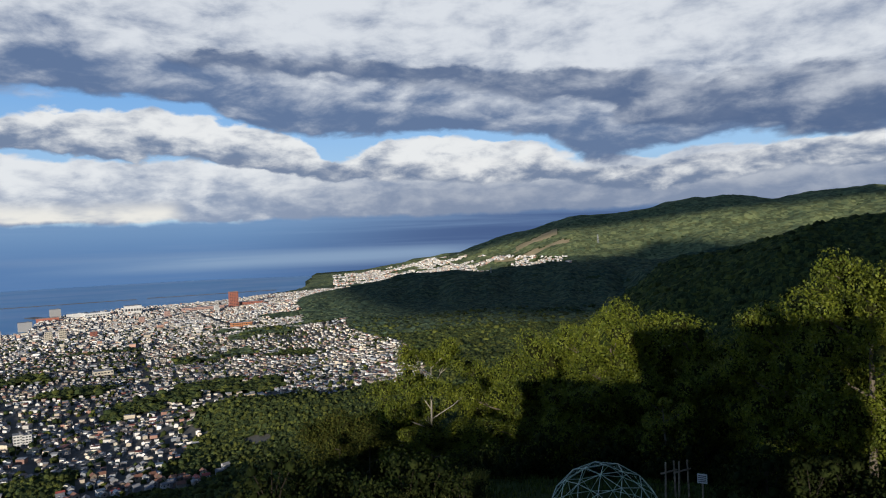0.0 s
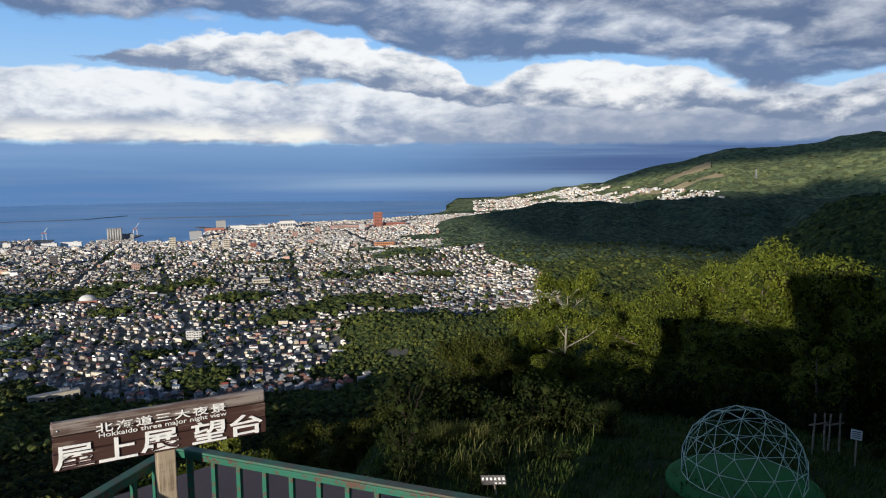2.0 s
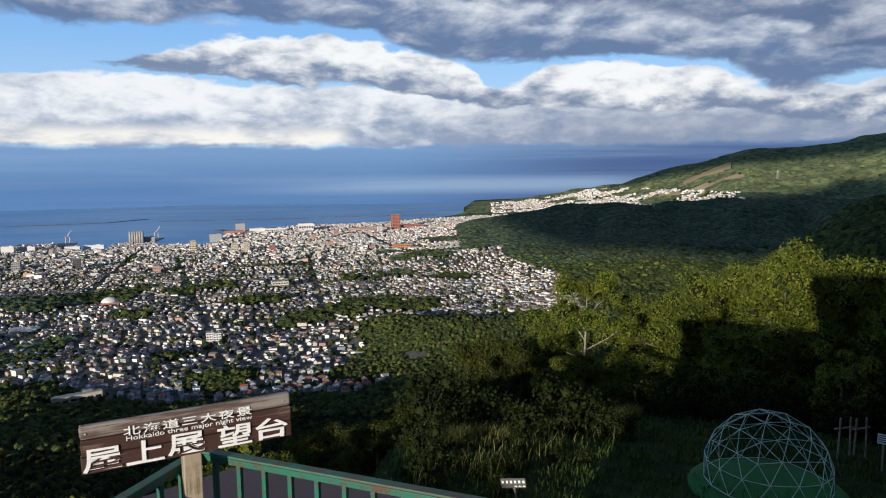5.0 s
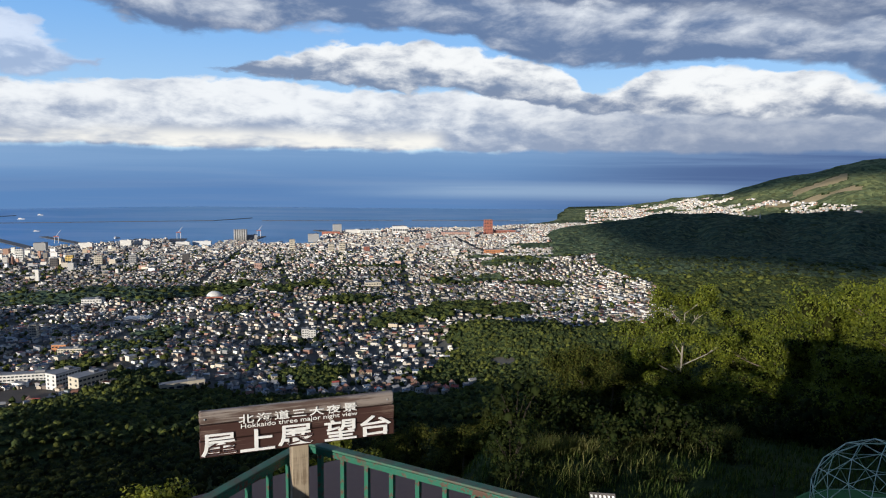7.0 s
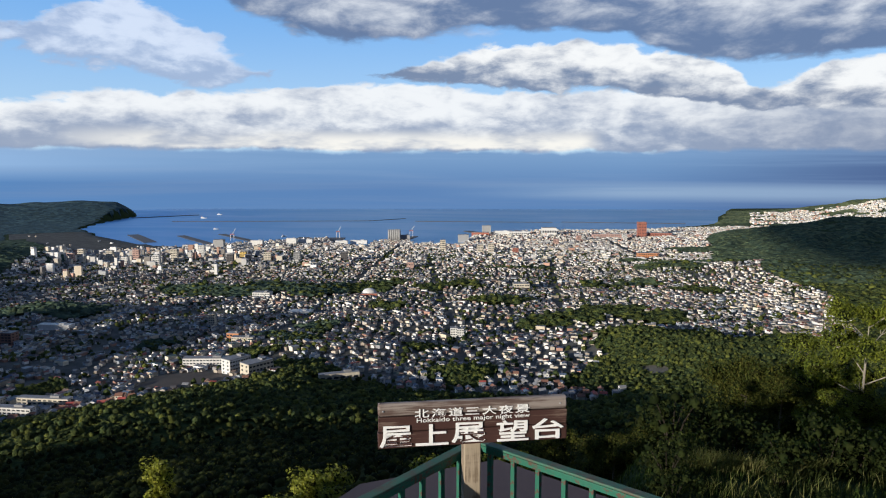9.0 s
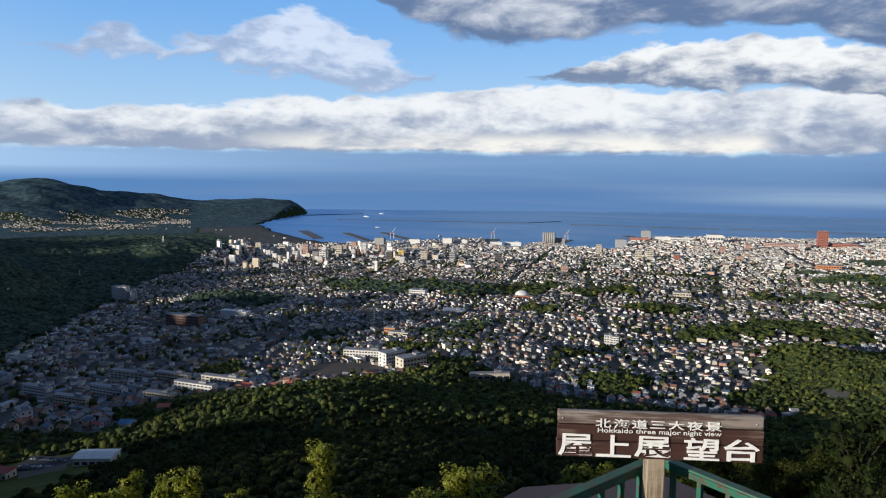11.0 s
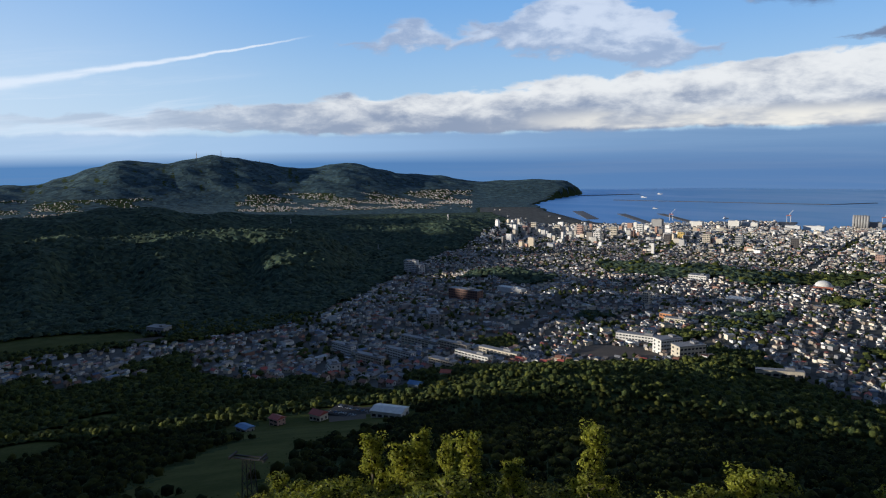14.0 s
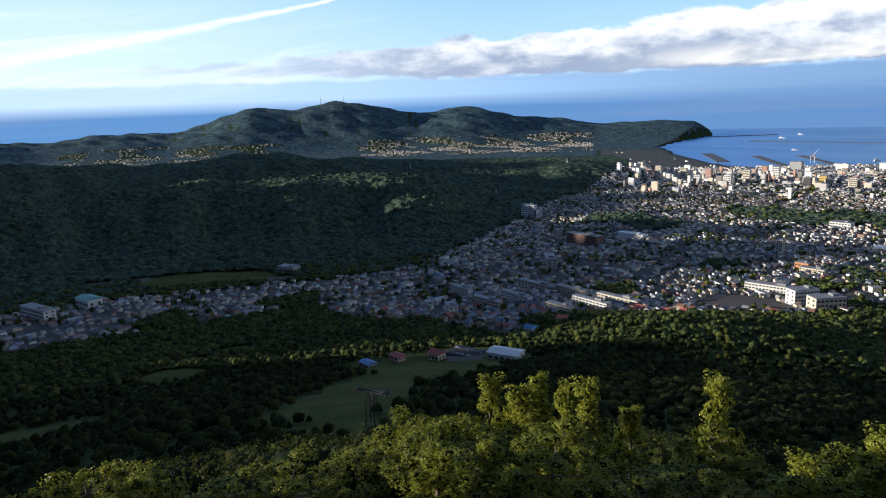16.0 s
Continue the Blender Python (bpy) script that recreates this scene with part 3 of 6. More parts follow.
WOODS = [(-36, 500, 115), (-28, 520, 70), (-24, 612, 52), (-18, 560, 50), (3, 810, 44), (7.0, 735, 56), (3.4, 715, 30), (-10.5, 640, 32),
         (-30.5, 1320, 62), (-26.5, 1290, 84), (-22.5, 1275, 80), (-18.8, 1330, 66), (-33.2, 1400, 42), (-16.4, 1400, 40),
         (-7.2, 1680, 36), (-4.6, 1700, 42), (-13.2, 1300, 36), (-10.4, 1335, 38), (-8.8, 1135, 30), (-6.4, 1150, 32), (0.4, 1390, 38), (3.8, 1430, 44), (-4, 945, 34), (-1, 985, 40), (2, 1030, 46), (5.4, 985, 44),
         (-22.7, 916, 28), (-26.5, 870, 24), (-24.2, 837, 24), (-43.4, 1225, 62), (-40.8, 1160, 50), (6, 1650, 70), (9.5, 1720, 60), (11, 1800, 110), (7.5, 790, 50), (8, 2250, 90),
         (-28, 760, 26), (-14, 760, 22), (-17, 1080, 26), (-35, 880, 22), (-9, 1500, 26), (8, 1330, 50), (-43, 700, 22), (-24.5, 690, 30), (-70, 680, 30), (-60, 560, 24), (-80, 660, 26), (3, 1900, 34), (2, 650, 45)]


ROADS = [((-9.6, 600), (-12.5, 1250), 6), ((-12.5, 1250), (-13.5, 2000), 8), ((-30, 720), (-21, 1250), 6), ((-21, 1250), (-16, 2300), 8), ((-45, 640), (-36, 1150), 6), ((-36, 1150), (-27, 2200), 8),
         ((-45, 900), (-26, 860), 5), ((-26, 860), (-2, 1000), 5), ((-40, 1400), (-20, 1420), 7), ((-20, 1420), (6, 1560), 7), ((-2, 900), (-3.5, 1900), 6), ((8, 1500), (1, 2700), 9), ((-40, 1850), (-8, 1900), 8), ((-62, 600), (-90, 720), 5)]


def town_mask(x, y, houses=False):
    az, r = polar(x, y)
    e = 6.0
    z = land(x, y)
    slope = np.hypot(land(x + e, y) - z, land(x, y + e) - z) / e
    inner = np.interp(az, [-100, -90, -78, -70, -62, -52, -46, -36, -26, -15, 0, 8, 14, 18], [665, 645, 635, 665, 570, 475, 535, 605, 640, 570, 560, 700, 850, 740])
    ok = (z > 1.2) & (z < np.where(az > 8, 118, 92)) & (r > inner) & (r < 3300) & (az > -100) & (az < 19.5) & (slope < 0.30)
    far_side = np.interp(az, [-100, -88, -76, -64, -59, -55, -50], [830, 800, 775, 800, 860, 1000, 1330])
    ok &= ~((az < -50) & (r > far_side)) & ~((az < -44.6) & (r > 3000)) & ~((az < np.interp(r, [1330, 1700, 2100, 2600, 3000], [-50.5, -46, -42.5, -42, -43.5])) & (r > 1330) & (r < 3000))
    ok &= ~((az > 9) & (r > 1900) & (r < 2750)) & (az < np.interp(r, [700, 1000, 1261, 1450, 1600], [19.5, 18.4, 16.8, 14.0, 12.5]))
    for p, q, half in ROADS:
        (ax, ay), (bx, by) = at(*p), at(*q)
        t = np.clip(((x - ax) * (bx - ax) + (y - ay) * (by - ay)) / ((bx - ax) ** 2 + (by - ay) ** 2), 0, 1)
        road = np.hypot(x - ax - t * (bx - ax), y - ay - t * (by - ay)) < half
        ok = ok & ~road if houses else ok
    for waz, wr, size in WOODS:
        a = radians(waz)
        px, py = x - wr * math.sin(a), y - wr * math.cos(a)
        ok &= (px ** 2 + py ** 2) > (size * (1 + 0.25 * np.sin(3 * np.arctan2(py, px) + wr))) ** 2
    return ok


def build_sea():
    azs = np.radians(np.arange(-180, 180, 2.0))
    verts = [(0, 0, 0)] + [(r * math.sin(a), r * math.cos(a), 0.0) for r in (2000, 3000, 4000, 5300) for a in azs]
    n = len(azs)
    faces = [(0, 1 + (b + 1) % n, 1 + b) for b in range(n)]
    for ring in range(3):
        for b in range(n):
            c = (b + 1) % n
            faces.append((1 + ring * n + b, 1 + ring * n + c, 1 + (ring + 1) * n + c, 1 + (ring + 1) * n + b))
    ob = mesh_object("water", verts, faces, [SEA], None, False)
    return tagged(ob, "calm deep blue sea filling the bay", "sea", kind="structure")


build_ground()
build_sea()


def build_cloud_bank():
    """An unseen low evening cloud, added over the mountain at the viewer's back and shaped to keep the sun off the
    middle hills and the far crest.
    """
    rng = np.random.default_rng(8)
    toward = bearing(SUN_AZ, SUN_EL)
    side = Vector((0.839, -0.545, 0.0))
    up = side.cross(toward) * -1.0
    up = up if up.z > 0 else -up
    base = bmesh.new()
    bmesh.ops.create_icosphere(base, subdivisions=1, radius=1.0)
    base.verts.index_update()
    v0 = np.array([tuple(v.co) for v in base.verts])
    f0 = np.array([[v.index for v in f.verts] for f in base.faces])
    base.free()
    verts, faces, k = [], [], 0
    rows = [([-1020, -900, -700, -500, 0, 150, 300, 470, 600, 1500], [500, 430, 372, 318, 296, 294, 292, 291, 290, 290], [515, 550, 605, 625, 665, 690, 790, 770, 720, 790], -1000, 1500),
            ([-950, -500, -150, 500, 1500], [790, 858, 892, 950, 1000], [960, 1090, 1200, 1300, 1380], -900, 1500)]
    for at_u, lows, highs, u0, u1 in rows:
        for u in np.arange(u0, u1, 20.0):
            low, high = np.interp(u, at_u, lows), np.interp(u, at_u, highs)
            r = min(38.0, (high - low) * 0.5)
            rims = list(np.arange(low + r, high - r, 44.0)) + [high - r]
            for h in rims:
                c = side * u + up * (h + 3 * math.sin(u * 0.021)) + toward * (4300 + rng.normal() * 40)
                verts.append(v0 * r * (1.08 + 0.04 * rng.normal(size=(len(v0), 1))) + np.array(c))
                faces.append(f0 + k)
                k += len(v0)
    vapour = mottled("cloud_vapour", (0.80, 0.80, 0.82), (0.70, 0.71, 0.74), 0.01, 1.0, grain=0.0)
    ob = mesh_object("cloud", np.concatenate(verts).tolist(), np.concatenate(faces).tolist(), [vapour], None, False)
    tagged(ob, "unseen grey evening cloud added behind the lookout for its shade", "cloud", kind="stuff")


build_cloud_bank()

# ---- building blocks for things ----


def part(name, bm, mat, parent=None, label="", smooth_faces=False):
    me = bpy.data.meshes.new(name)
    bm.normal_update()
    bm.to_mesh(me)
    bm.free()
    for m in mat if isinstance(mat, (list, tuple)) else [mat]:
        me.materials.append(m)
    if smooth_faces:
        me.polygons.foreach_set("use_smooth", [True] * len(me.polygons))
    ob = new(name, me)
    ob.parent = parent
    if label:
        ob["label"] = label
    return ob


def share(name, me, parent, m):
    """One more piece on a mesh that others use too."""
    ob = new(name, me)
    ob.parent = parent
    ob.matrix_local = m
    return ob


def empty(name, m=None):
    ob = new(name)
    if m is not None:
        ob.matrix_world = m
    return ob


def box(bm, sx, sy, sz, m=None, bevel=0.0, base=True):
    """A box of that size, standing on z = 0 of m (or centred), its edges rounded."""
    made = bmesh.ops.create_cube(bm, size=1.0)["verts"]
    shift = Matrix.Translation((0, 0, 0.5)) if base else Matrix()
    bmesh.ops.transform(bm, matrix=(m or Matrix()) @ Matrix.Diagonal((sx, sy, sz, 1)) @ shift, verts=made)
    if bevel:
        edges = list({e for v in made for e in v.link_edges})
        bmesh.ops.bevel(bm, geom=edges, offset=bevel, segments=2, affect="EDGES", profile=0.5)
    return bm


def tube(bm, points, radii, sides=7):
    rings = []
    for i, p in enumerate(points):
        a, b = points[max(i - 1, 0)], points[min(i + 1, len(points) - 1)]
        q = (b - a).normalized().to_track_quat("Z", "Y")
        rings.append([bm.verts.new(p + q @ Vector((radii[i] * math.cos(t), radii[i] * math.sin(t), 0))) for t in (6.2832 * k / sides for k in range(sides))])
    for r1, r2 in zip(rings, rings[1:]):
        for k in range(sides):
            bm.faces.new((r1[k], r1[(k + 1) % sides], r2[(k + 1) % sides], r2[k]))
    bm.faces.new(rings[-1])
    bm.faces.new(rings[0][::-1])
    return bm


# ---- near trees ----


def blob_template(fine):
    bm = bmesh.new()
    bmesh.ops.create_icosphere(bm, subdivisions=2 if fine else 1, radius=1.0)
    bmesh.ops.delete(bm, geom=[v for v in bm.verts if v.co.z < -0.6], context="VERTS")
    bm.verts.ensure_lookup_table()
    bm.verts.index_update()
    v = np.array([tuple(q.co) for q in bm.verts])
    f = np.array([[q.index for q in face.verts] for face in bm.faces])
    bm.free()
    return v, f


def leaf_mesh(name, centres, radii, per, size, rng, leaf=None, core=1.0, core_leaf=None):
    """Many small folded leaves round the centres of clumps."""
    n = len(centres) * per
    c = np.repeat(np.array(centres), per, 0)
    rad = np.repeat(np.array(radii), per)[:, None]
    d = rng.normal(size=(n, 3))
    d /= np.linalg.norm(d, axis=1)[:, None]
    p = c + d * rad * (rng.random((n, 1)) ** 0.30) * np.array([1, 1, 0.8])
    up = d + 0.4 * rng.normal(size=(n, 3))
    up /= np.linalg.norm(up, axis=1)[:, None]
    a = np.cross(up, rng.normal(size=(n, 3)))
    a /= np.linalg.norm(a, axis=1)[:, None]
    b = np.cross(up, a)
    s = size * (0.65 + 0.7 * rng.random((n, 1)))
    v = np.stack([p, p + a * s * 0.5 + b * s * 0.33 + up * s * 0.1, p + a * s, p + a * s * 0.5 - b * s * 0.33 + up * s * 0.1], 1).reshape(-1, 3)
    f = np.arange(n * 4).reshape(n, 4)
    # core blobs, mostly dark to stand in for shade between the leaves
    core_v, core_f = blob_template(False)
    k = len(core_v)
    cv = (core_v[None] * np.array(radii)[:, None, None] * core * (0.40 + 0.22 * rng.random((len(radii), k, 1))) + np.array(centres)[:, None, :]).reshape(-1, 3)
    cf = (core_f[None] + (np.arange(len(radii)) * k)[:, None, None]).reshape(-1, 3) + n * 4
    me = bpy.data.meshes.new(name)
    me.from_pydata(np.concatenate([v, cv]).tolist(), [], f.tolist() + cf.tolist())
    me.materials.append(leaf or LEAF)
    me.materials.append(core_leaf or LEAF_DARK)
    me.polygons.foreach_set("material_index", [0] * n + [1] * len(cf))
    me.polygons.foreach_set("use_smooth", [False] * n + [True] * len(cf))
    return me


def make_tree(seed, tall, spread, clumps=34, per=120, leaf=0.26, bare=0.38, slim=False, kind=None, gap=0.0, bark=None):
    """A tree on an Empty at its base: tapered trunk with forking limbs, and a crown of leaf clumps."""
    rng = np.random.default_rng(seed)
    tree = empty("tree")
    bm = bmesh.new()
    lean = Vector((rng.normal() * 0.05, rng.normal() * 0.05, 0)) * tall
    spine = [Vector((0, 0, -0.6)), Vector((0, 0, 0.15 * tall)) + lean * 0.1, Vector((0, 0, 0.45 * tall)) + lean * 0.5, Vector((0, 0, 0.72 * tall)) + lean * 0.8, Vector((0, 0, 0.93 * tall)) + lean]
    girth = tall * (0.013 if gap else 0.020)
    tube(bm, spine, [girth * 1.5, girth, girth * 0.72, girth * 0.42, girth * 0.12])
    centres, radii = [], []
    limbs = 8 if not slim else 11
    for i in range(limbs):
        t = bare + (0.9 - bare) * (i + 0.5) / limbs
        start = spine[1].lerp(spine[4], (t - 0.15) / 0.78)
        turn = i * 2.4 + rng.random() * 0.8
        reach = spread * ((1.0 - 0.55 * abs(t - 0.55) / 0.45) if not slim else (1.15 - t)) * (0.75 + 0.4 * rng.random())
        out = Vector((math.cos(turn), math.sin(turn), 0))
        rise = tall * (0.10 + 0.10 * rng.random())
        mid, end = start + out * reach * 0.5 + Vector((0, 0, rise * 0.45)), start + out * reach * 0.92 + Vector((0, 0, rise))
        tube(bm, [start, mid, end], [girth * 0.42 * (1.1 - t * 0.6), girth * 0.25, girth * 0.07], 5)
        for k in range(2):
            side = Vector((math.cos(turn + (k - 0.5) * 1.5), math.sin(turn + (k - 0.5) * 1.5), 0.5))
            tip = mid + side * reach * 0.45
            tube(bm, [mid, mid.lerp(tip, 0.6) + Vector((0, 0, 0.1)), tip], [girth * 0.18, girth * 0.1, girth * 0.04], 4)
            centres.append(tip)
            radii.append(spread * (0.18 + 0.10 * rng.random()))
        centres += [end, start.lerp(end, 0.7) + Vector((0, 0, 0.25))]
        radii += [spread * (0.20 + 0.12 * rng.random()), spread * 0.20]
    while len(centres) < clumps:
        t = bare + (1.0 - bare) * rng.random()
        wide = spread * (math.sin(math.pi * min(1, (t - bare) / (1 - bare) * 0.8 + 0.15)) ** 0.7 if not slim else (1.1 - t)) * 0.85
        a, q = rng.random() * 6.283, rng.random() ** 0.5
        centres.append(Vector((math.cos(a) * wide * q, math.sin(a) * wide * q, t * tall * 0.97)) + lean * t)
        radii.append(spread * (0.16 + 0.14 * rng.random()))
    centres.append(spine[4] + Vector((0, 0, 0.02 * tall)))
    radii.append(spread * 0.22)
    if gap:
        seen = [i for i, c in enumerate(centres) if math.hypot(c[0], c[1]) > gap * spread or c[2] > 0.74 * tall]
        centres, radii = [centres[i] for i in seen], [radii[i] * 0.92 for i in seen]
    part("trunk", bm, bark or BARK, tree, "pale grey forked trunk", True)
    crown = new("crown", leaf_mesh("crown", [tuple(c) for c in centres], radii, per, leaf, rng, kind, 0.8, CORE_SHADE))
    crown.parent = tree
    return tree


def tree_kinds():
    return {
        "broad": make_tree(1, 10.0, 3.9, 100, 280, 0.145, 0.26),
        "open": make_tree(2, 10.5, 3.4, 44, 330, 0.145, 0.40, False, None, 0.34, PALE_BARK),
        "round": make_tree(3, 9.0, 4.0, 100, 280, 0.145, 0.18),
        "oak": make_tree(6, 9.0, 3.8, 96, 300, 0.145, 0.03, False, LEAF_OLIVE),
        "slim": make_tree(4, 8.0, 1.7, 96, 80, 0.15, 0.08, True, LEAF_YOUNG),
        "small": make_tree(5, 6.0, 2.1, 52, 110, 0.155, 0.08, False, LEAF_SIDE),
    }


def plant_trees():
    kinds = tree_kinds()
    tall = {"broad": 11.3, "open": 11.6, "round": 10.3, "oak": 10.2, "slim": 8.4, "small": 6.5}
    label = {"broad": "leafy broadleaf tree catching low sun on the slope", "open": "open-crowned tree with pale forked limbs above the slope",
             "round": "dense round-crowned tree on the wooded slope", "oak": "dense dark olive tree on the shaded slope", "slim": "slender young birch with small yellow-green leaves", "small": "small bushy tree with yellow-green leaves"}
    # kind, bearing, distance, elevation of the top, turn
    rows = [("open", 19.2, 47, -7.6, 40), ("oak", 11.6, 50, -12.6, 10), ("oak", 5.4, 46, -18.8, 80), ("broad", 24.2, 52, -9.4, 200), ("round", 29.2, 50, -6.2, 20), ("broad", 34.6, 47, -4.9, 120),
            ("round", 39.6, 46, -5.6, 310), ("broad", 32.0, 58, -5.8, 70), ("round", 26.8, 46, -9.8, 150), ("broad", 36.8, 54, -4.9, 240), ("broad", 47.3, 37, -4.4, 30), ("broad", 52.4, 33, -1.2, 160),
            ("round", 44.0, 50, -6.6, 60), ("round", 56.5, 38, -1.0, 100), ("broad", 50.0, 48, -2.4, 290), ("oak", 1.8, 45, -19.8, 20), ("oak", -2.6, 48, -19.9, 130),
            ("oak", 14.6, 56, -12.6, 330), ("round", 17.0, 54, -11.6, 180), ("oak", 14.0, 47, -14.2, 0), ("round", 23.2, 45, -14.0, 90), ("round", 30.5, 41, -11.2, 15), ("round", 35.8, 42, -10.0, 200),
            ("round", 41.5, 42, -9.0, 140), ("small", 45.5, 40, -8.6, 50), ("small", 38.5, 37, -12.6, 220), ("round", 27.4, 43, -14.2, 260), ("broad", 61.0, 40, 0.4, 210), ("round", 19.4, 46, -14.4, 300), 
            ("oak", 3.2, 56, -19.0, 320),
            ("slim", -35.3, 31, -21.0, 0), ("slim", -45.8, 30, -21.9, 50), ("slim", -50.2, 31, -21.7, 120), ("slim", -48.0, 33, -22.4, 200), ("slim", -54.6, 31, -22.0, 260), ("small", -56.5, 30, -25.2, 30), ("small", -62.0, 28, -25.4, 90),
            ("small", -67.0, 26, -27.3, 150), ("small", -72.6, 25, -27.4, 210), ("small", -58.8, 27, -25.4, 10), ("small", -87.0, 27, -24.7, 0), ("small", -83.4, 26, -25.4, 70), ("small", -91.0, 27, -25.0, 140), ("slim", -24.2, 29, -23.6, 300), ("slim", -28.8, 27, -25.8, 20),
            ("small", -32.5, 30, -26.8, 40), ("small", -46.8, 27, -26.8, 330), ("small", -52.0, 27, -26.6, 180), ("small", -38.4, 26, -28.0, 110), ("small", -77.5, 25, -28.0, 200),
            ("slim", -42.2, 33, -24.0, 90), ("small", -49.0, 29, -25.2, 100), ("small", -54.6, 28, -25.8, 60), ("small", -36.6, 29, -25.6, 200), ("small", -30.4, 27, -28.4, 160), ("slim", -46.4, 31, -22.9, 15), ("slim", -51.6, 30, -22.6, 75), ("small", -60.4, 29, -24.8, 300), ("small", -34.0, 25, -29.2, 30), ("small", -26.4, 26, -27.0, 260), ("small", -41.8, 24, -29.2, 140), ("small", -48.6, 24, -29.0, 220), ("small", -55.8, 24, -29.2, 320), ("small", -20.5, 27, -25.4, 120), ("small", -64.5, 31, -26.6, 20), ("small", -25.2, 23, -24.6, 40), ("small", -22.4, 22, -24.2, 190), ("small", -19.2, 23, -25.2, 300), ("slim", -23.6, 24, -23.0, 10), ("small", -27.6, 22, -27.0, 90), ("small", -16.8, 24, -26.2, 150), ("small", -11.6, 25, -21.6, 60), ("small", -8.6, 24, -20.2, 210), ("small", -13.8, 24, -24.0, 330)]
    rng = np.random.default_rng(3)
    for k in range(12):
        az = -61 + 15 * rng.random()
        rows.append(("small" if k % 3 else "slim", az, 20 + 9 * rng.random(), -25.0 - 3.0 * rng.random(), 360 * rng.random()))
    first, own = {}, []
    for kind, az, r, top, turn in rows:
        x, y = at(az, r)
        z = ground_z(x, y)
        scale = (EYE + r * math.tan(radians(top)) - z) / tall[kind]
        wide = min(max(scale * 0.88, 0.8), 1.15) if az > -10 else (min(max(scale * 1.0, 0.76), 1.1) if kind == "slim" else min(max(scale * 1.05, 0.8), 1.2))
        m = pose(x, y, z, 0, 0, turn) @ Matrix.Diagonal((wide, wide, scale, 1))
        if kind in first:
            ob = copy_thing(first[kind], m)
        else:
            ob = first[kind] = kinds[kind]
            tagged(ob, label[kind], "tree", "trees on the summit slope")
            own.append((ob, m))
    for ob, m in own:
        ob.matrix_basis = m


plant_trees()

# ---- far woods: crowns as one sheet of clumps ----


def clumps(name, x, y, size, fine, rng, label, jitter=0.28, squat=0.85, mat=None):
    v0, f0 = blob_template(fine)
    n, k = len(x), len(v0)
    z = land(x, y)
    s = size[:, None, None]
    j = 1 + jitter * rng.normal(size=(n, k, 1))
    turn = rng.random(n) * 6.283
    c, sn = np.cos(turn)[:, None], np.sin(turn)[:, None]
    vx, vy = v0[None, :, 0] * c - v0[None, :, 1] * sn, v0[None, :, 0] * sn + v0[None, :, 1] * c
    v = np.stack([vx, vy, np.broadcast_to(v0[None, :, 2], (n, k)) * squat * (0.8 + 0.7 * rng.random((n, 1)))], -1) * s * j
    v = v + np.stack([x, y, z + size * 0.55], -1)[:, None, :]
    f = (f0[None] + (np.arange(n) * k)[:, None, None]).reshape(-1, 3)
    ob = mesh_object(name, v.reshape(-1, 3).tolist(), f.tolist(), [mat or FOREST], None, False)
    return tagged(ob, label, "forest", kind="stuff")


def scatter(r0, r1, count, rng, az0=-96, az1=58):
    az = az0 + (az1 - az0) * rng.random(count)
    r = np.sqrt(r0 ** 2 + (r1 ** 2 - r0 ** 2) * rng.random(count))
    return r * np.sin(np.radians(az)), r * np.cos(np.radians(az))


def leafy_clumps(name, x, y, size, cards, leaf, core, rng, label):
    """Woods near enough to show leaves: clumps of leaf cards round a dark core that stands in for inner shade."""
    z = land(x, y) + size * 0.7
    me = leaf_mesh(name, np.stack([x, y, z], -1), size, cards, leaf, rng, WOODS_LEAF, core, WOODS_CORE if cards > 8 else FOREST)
    return tagged(new(name, me), label, "forest", kind="stuff")


FAR_TOWNS = [(11.6, 31, 3250, 4350, 9500), (-86, -70, 3450, 4150, 2400), (-64, -45, 3250, 4200, 5200), (-37.5, -36.3, 3720, 4300, 60)]


def far_town(x, y):
    """Where houses stand on the far coast and in the western valleys."""
    az, r = polar(x, y)
    z = land(x, y)
    hit = np.zeros(len(x), bool)
    for a0, a1, r0, r1, _ in FAR_TOWNS:
        hit |= (az > a0) & (az < a1) & (r > r0) & (r < r1)
    return hit & (z > 2) & (z < np.where(az < 0, 52, 128)) & (wavy(x, y, 420, 7.0) + 0.4 * wavy(x, y, 130, 2.0) > -0.1)


